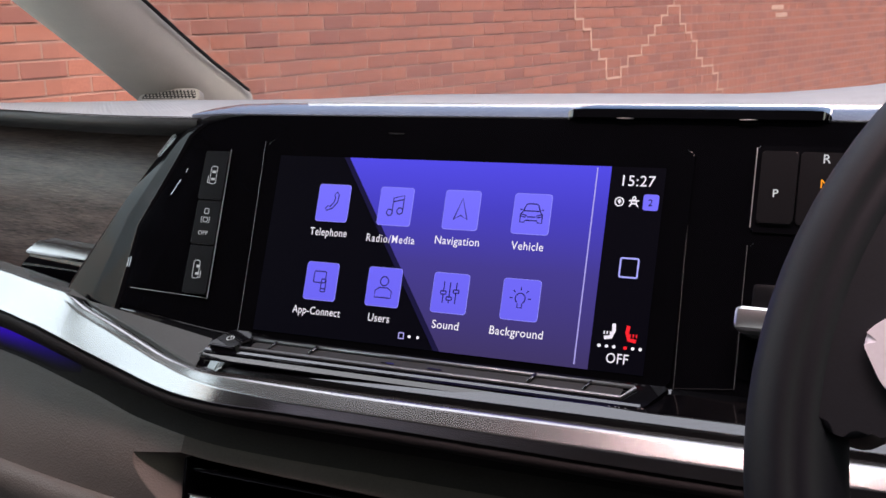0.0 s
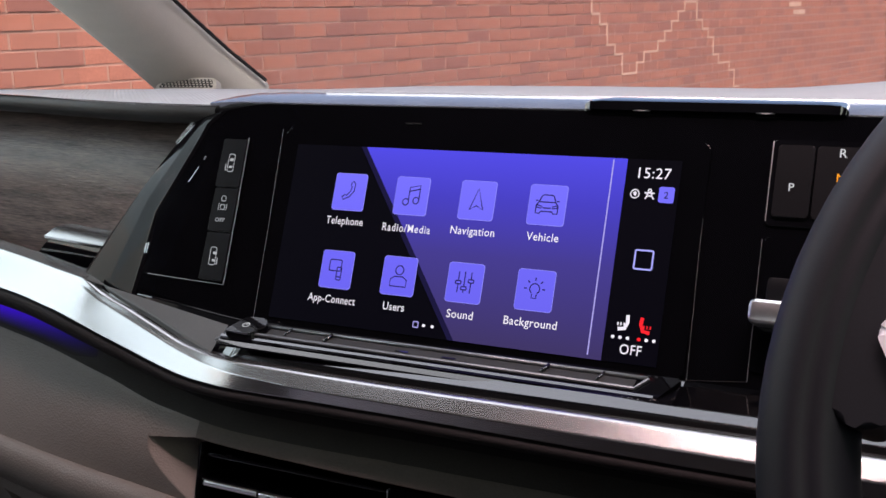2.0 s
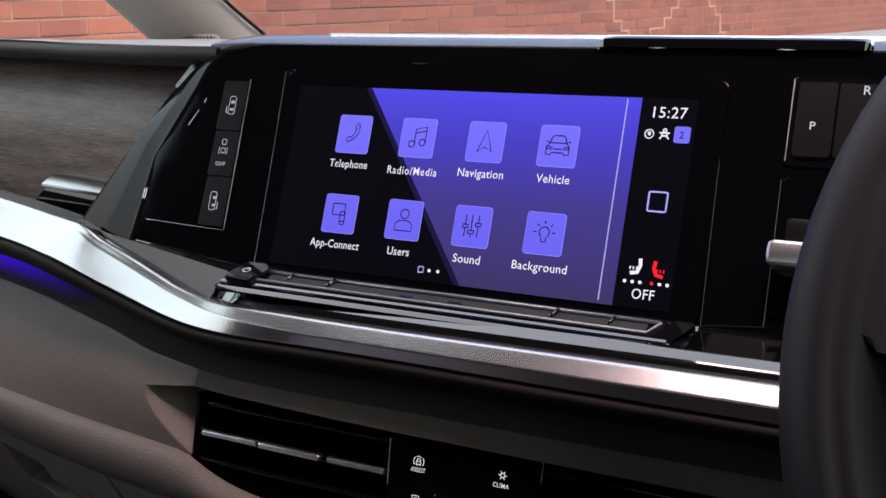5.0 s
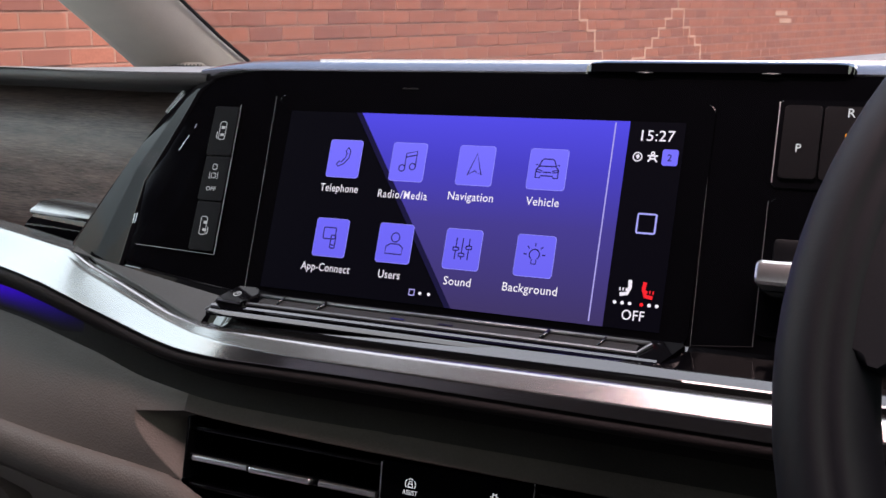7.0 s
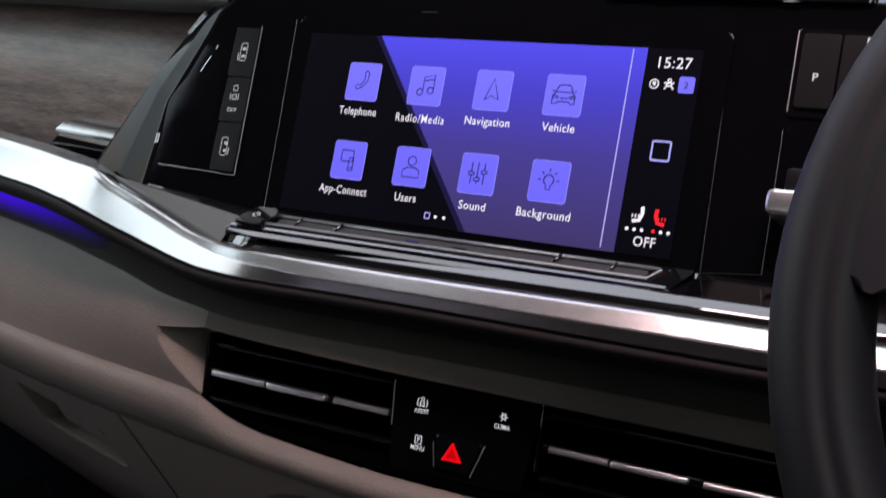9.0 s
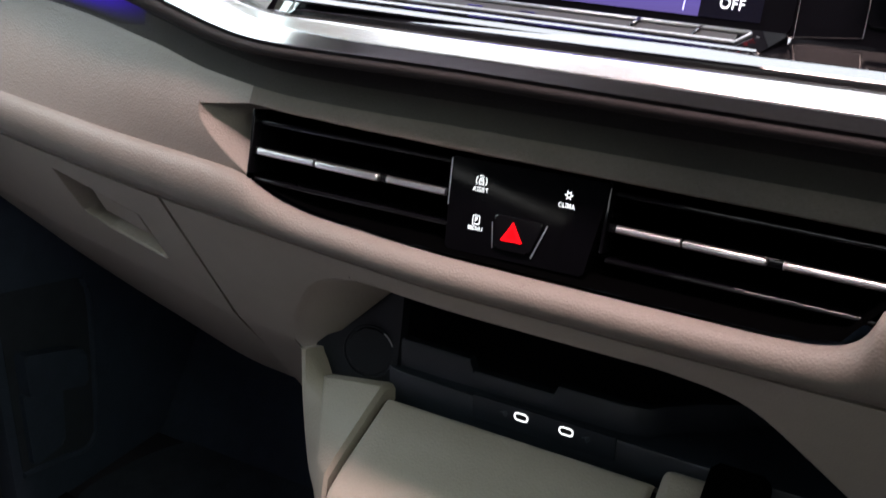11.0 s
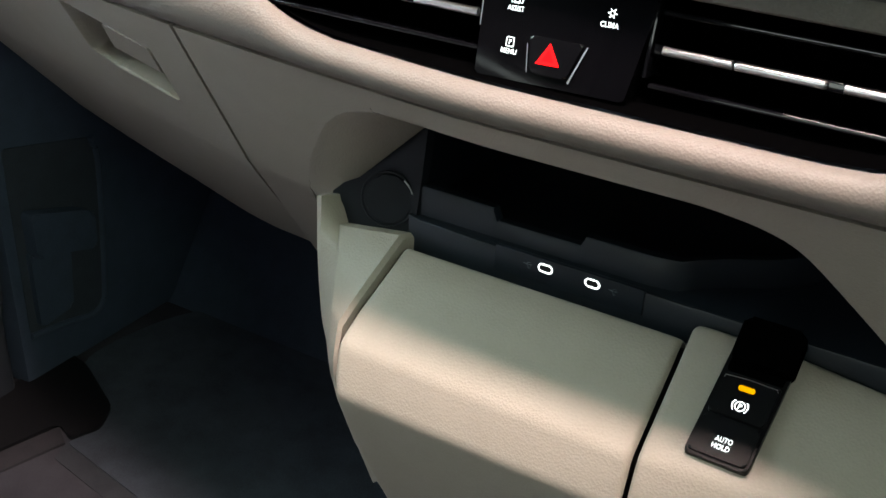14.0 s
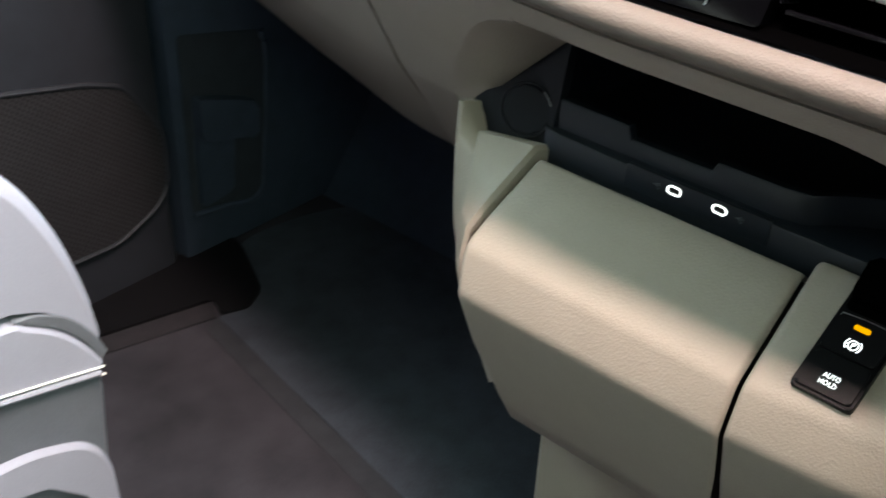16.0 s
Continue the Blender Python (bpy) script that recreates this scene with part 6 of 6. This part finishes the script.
spk = round_corners([(-0.16, 0.225), (-0.16, 0.455), (-0.055, 0.4385), (0.035, 0.420), (0.076, 0.405), (0.112, 0.352), (0.1190, 0.330), (0.1185, 0.268), (0.100, 0.245), (0.045, 0.2215)], 0.014)
bm = slab([(y, z) for y, z in spk], 0.0, 0.006, 0.003)
for v in bm.verts:
    v.co = Vector((-0.690 + v.co.z, v.co.x, v.co.y))
part("speaker_grille", bm, perforated, door, "perforated speaker grille")
part("grille_edge", tube([(-0.684, y, z) for y, z in spk + spk[:1]], 0.003, 6), door_dark, door)

# ---------------- passenger seat ----------------
seat = thing("passenger_seat", "light grey cloth passenger seat with white stitching", "seat")


def side_profile(points, x0, x1, edge):
    """A profile (y, z) extruded across the seat, with soft side edges."""
    c = Vector((sum(q[0] for q in points), sum(q[1] for q in points))) / len(points)
    rows = []
    for x, k in ((x0, 1.0), (x0 + edge * 0.3, 0.45), (x0 + edge, 0.0), (x1 - edge, 0.0), (x1 - edge * 0.3, 0.45), (x1, 1.0)):
        row = []
        for y, z in points:
            d = Vector((y, z)) - c
            d = d - d.normalized() * edge * 0.8 * k if d.length > edge else d
            row.append((x, c.x + d.x, c.y + d.y))
        rows.append(row)
    bm = grid(rows, closed=True)
    bmesh.ops.holes_fill(bm, edges=[e for e in bm.edges if e.is_boundary], sides=0)
    return bm


def flat_line(points, n=6):
    return [(q.x, q.y) for q in smooth_line([(y, z, 0) for y, z in points], n)]


cushion = flat_line([(-0.78, 0.560), (-0.55, 0.595), (-0.36, 0.616), (-0.285, 0.608), (-0.245, 0.580), (-0.220, 0.535), (-0.204, 0.480), (-0.1985, 0.440)]) + flat_line([(-0.2010, 0.430), (-0.2100, 0.4500), (-0.2250, 0.4720), (-0.2450, 0.4835), (-0.2700, 0.4875), (-0.40, 0.490), (-0.78, 0.480)])
part("cushion", side_profile(cushion, -0.655, -0.300, 0.012), seat_cloth, seat, smooth=60)
panel = flat_line([(-0.78, 0.472), (-0.40, 0.484), (-0.275, 0.4845), (-0.250, 0.476), (-0.228, 0.458), (-0.212, 0.436), (-0.2045, 0.4215)]) + [(-0.206, 0.4180), (-0.235, 0.4250), (-0.285, 0.4370), (-0.40, 0.440), (-0.78, 0.430)]
part("side_bolster", side_profile(panel, -0.650, -0.296, 0.006), seat_cloth, seat, smooth=60)
gusset = flat_line([(-0.262, 0.4855), (-0.243, 0.481), (-0.223, 0.468), (-0.208, 0.446), (-0.2005, 0.428)]) + flat_line([(-0.2055, 0.4225), (-0.216, 0.444), (-0.230, 0.462), (-0.248, 0.476)])
part("gusset", side_profile(gusset, -0.652, -0.2985, 0.002), seat_grey, seat, smooth=60)
for dz in (0.0, -0.0065):
    part("stitching", tube([(-0.2952, y, z + dz) for y, z in ((-0.55, 0.4385), (-0.40, 0.4420), (-0.285, 0.4390), (-0.235, 0.4270), (-0.2075, 0.4200))], 0.0009, 5), thread, seat)
part("welt", tube([(-0.2960, y, z) for y, z in ((-0.78, 0.430), (-0.40, 0.4370), (-0.285, 0.4340), (-0.235, 0.4220), (-0.2110, 0.4160))], 0.0026, 8), seat_cloth, seat)
base = [(-0.78, 0.432), (-0.40, 0.436), (-0.285, 0.433), (-0.235, 0.421), (-0.2080, 0.412), (-0.2060, 0.400), (-0.2120, 0.330), (-0.2200, 0.250), (-0.78, 0.250)]
part("base", side_profile(base, -0.648, -0.299, 0.006), seat_grey, seat, smooth=60)
skirt = flat_line([(-0.78, 0.395), (-0.40, 0.392), (-0.290, 0.3835), (-0.250, 0.373), (-0.226, 0.358), (-0.2135, 0.330), (-0.2110, 0.290)]) + [(-0.2150, 0.270), (-0.2350, 0.318), (-0.2600, 0.345), (-0.300, 0.358), (-0.78, 0.365)]
part("skirt", side_profile(skirt, -0.645, -0.293, 0.006), seat_cloth, seat, smooth=60)
part("skirt_shell", box(-0.640, -0.78, 0.165, -0.305, -0.225, 0.345, 0.03, 4), seat_grey, seat)

# ---------------- bricks of the wall ----------------
brick_meshes = {}
rest_red = bmesh.new()
rng = random.Random(4)
pieces = 0
for k in range(0, 32):
    shift = 0.0 if k % 2 else BRICK / 2
    for n in range(-30, 90):
        s = n * BRICK + shift
        z_mid = GROUND_Z + (k + 0.5) * COURSE
        near = -1.9 < s < 4.6 and 0.45 < z_mid < 1.3
        if near and pieces < 300:
            key = rng.randrange(4)
            if key not in brick_meshes:
                bm = bmesh.new()
                brick_box(bm, 0.0, 0, BRICK, 0.002 + 0.001 * key)
                brick_meshes[key] = mesh_of(bm, "brick", red_brick, 0)
            ob = new("brick", brick_meshes[key])
            ob.parent = brick_wall
            ob.location = (s, 0, k * COURSE)
            pieces += 1
        else:
            brick_box(rest_red, s, k, BRICK, 0.002 + 0.003 * rng.random())
tagged(part("brickwork", rest_red, red_brick, brick_wall, smooth=0), kind="stuff")
part("pointing", zigzag_pointing(), pale_mortar, brick_wall, "pale stepped pointing", smooth=0)
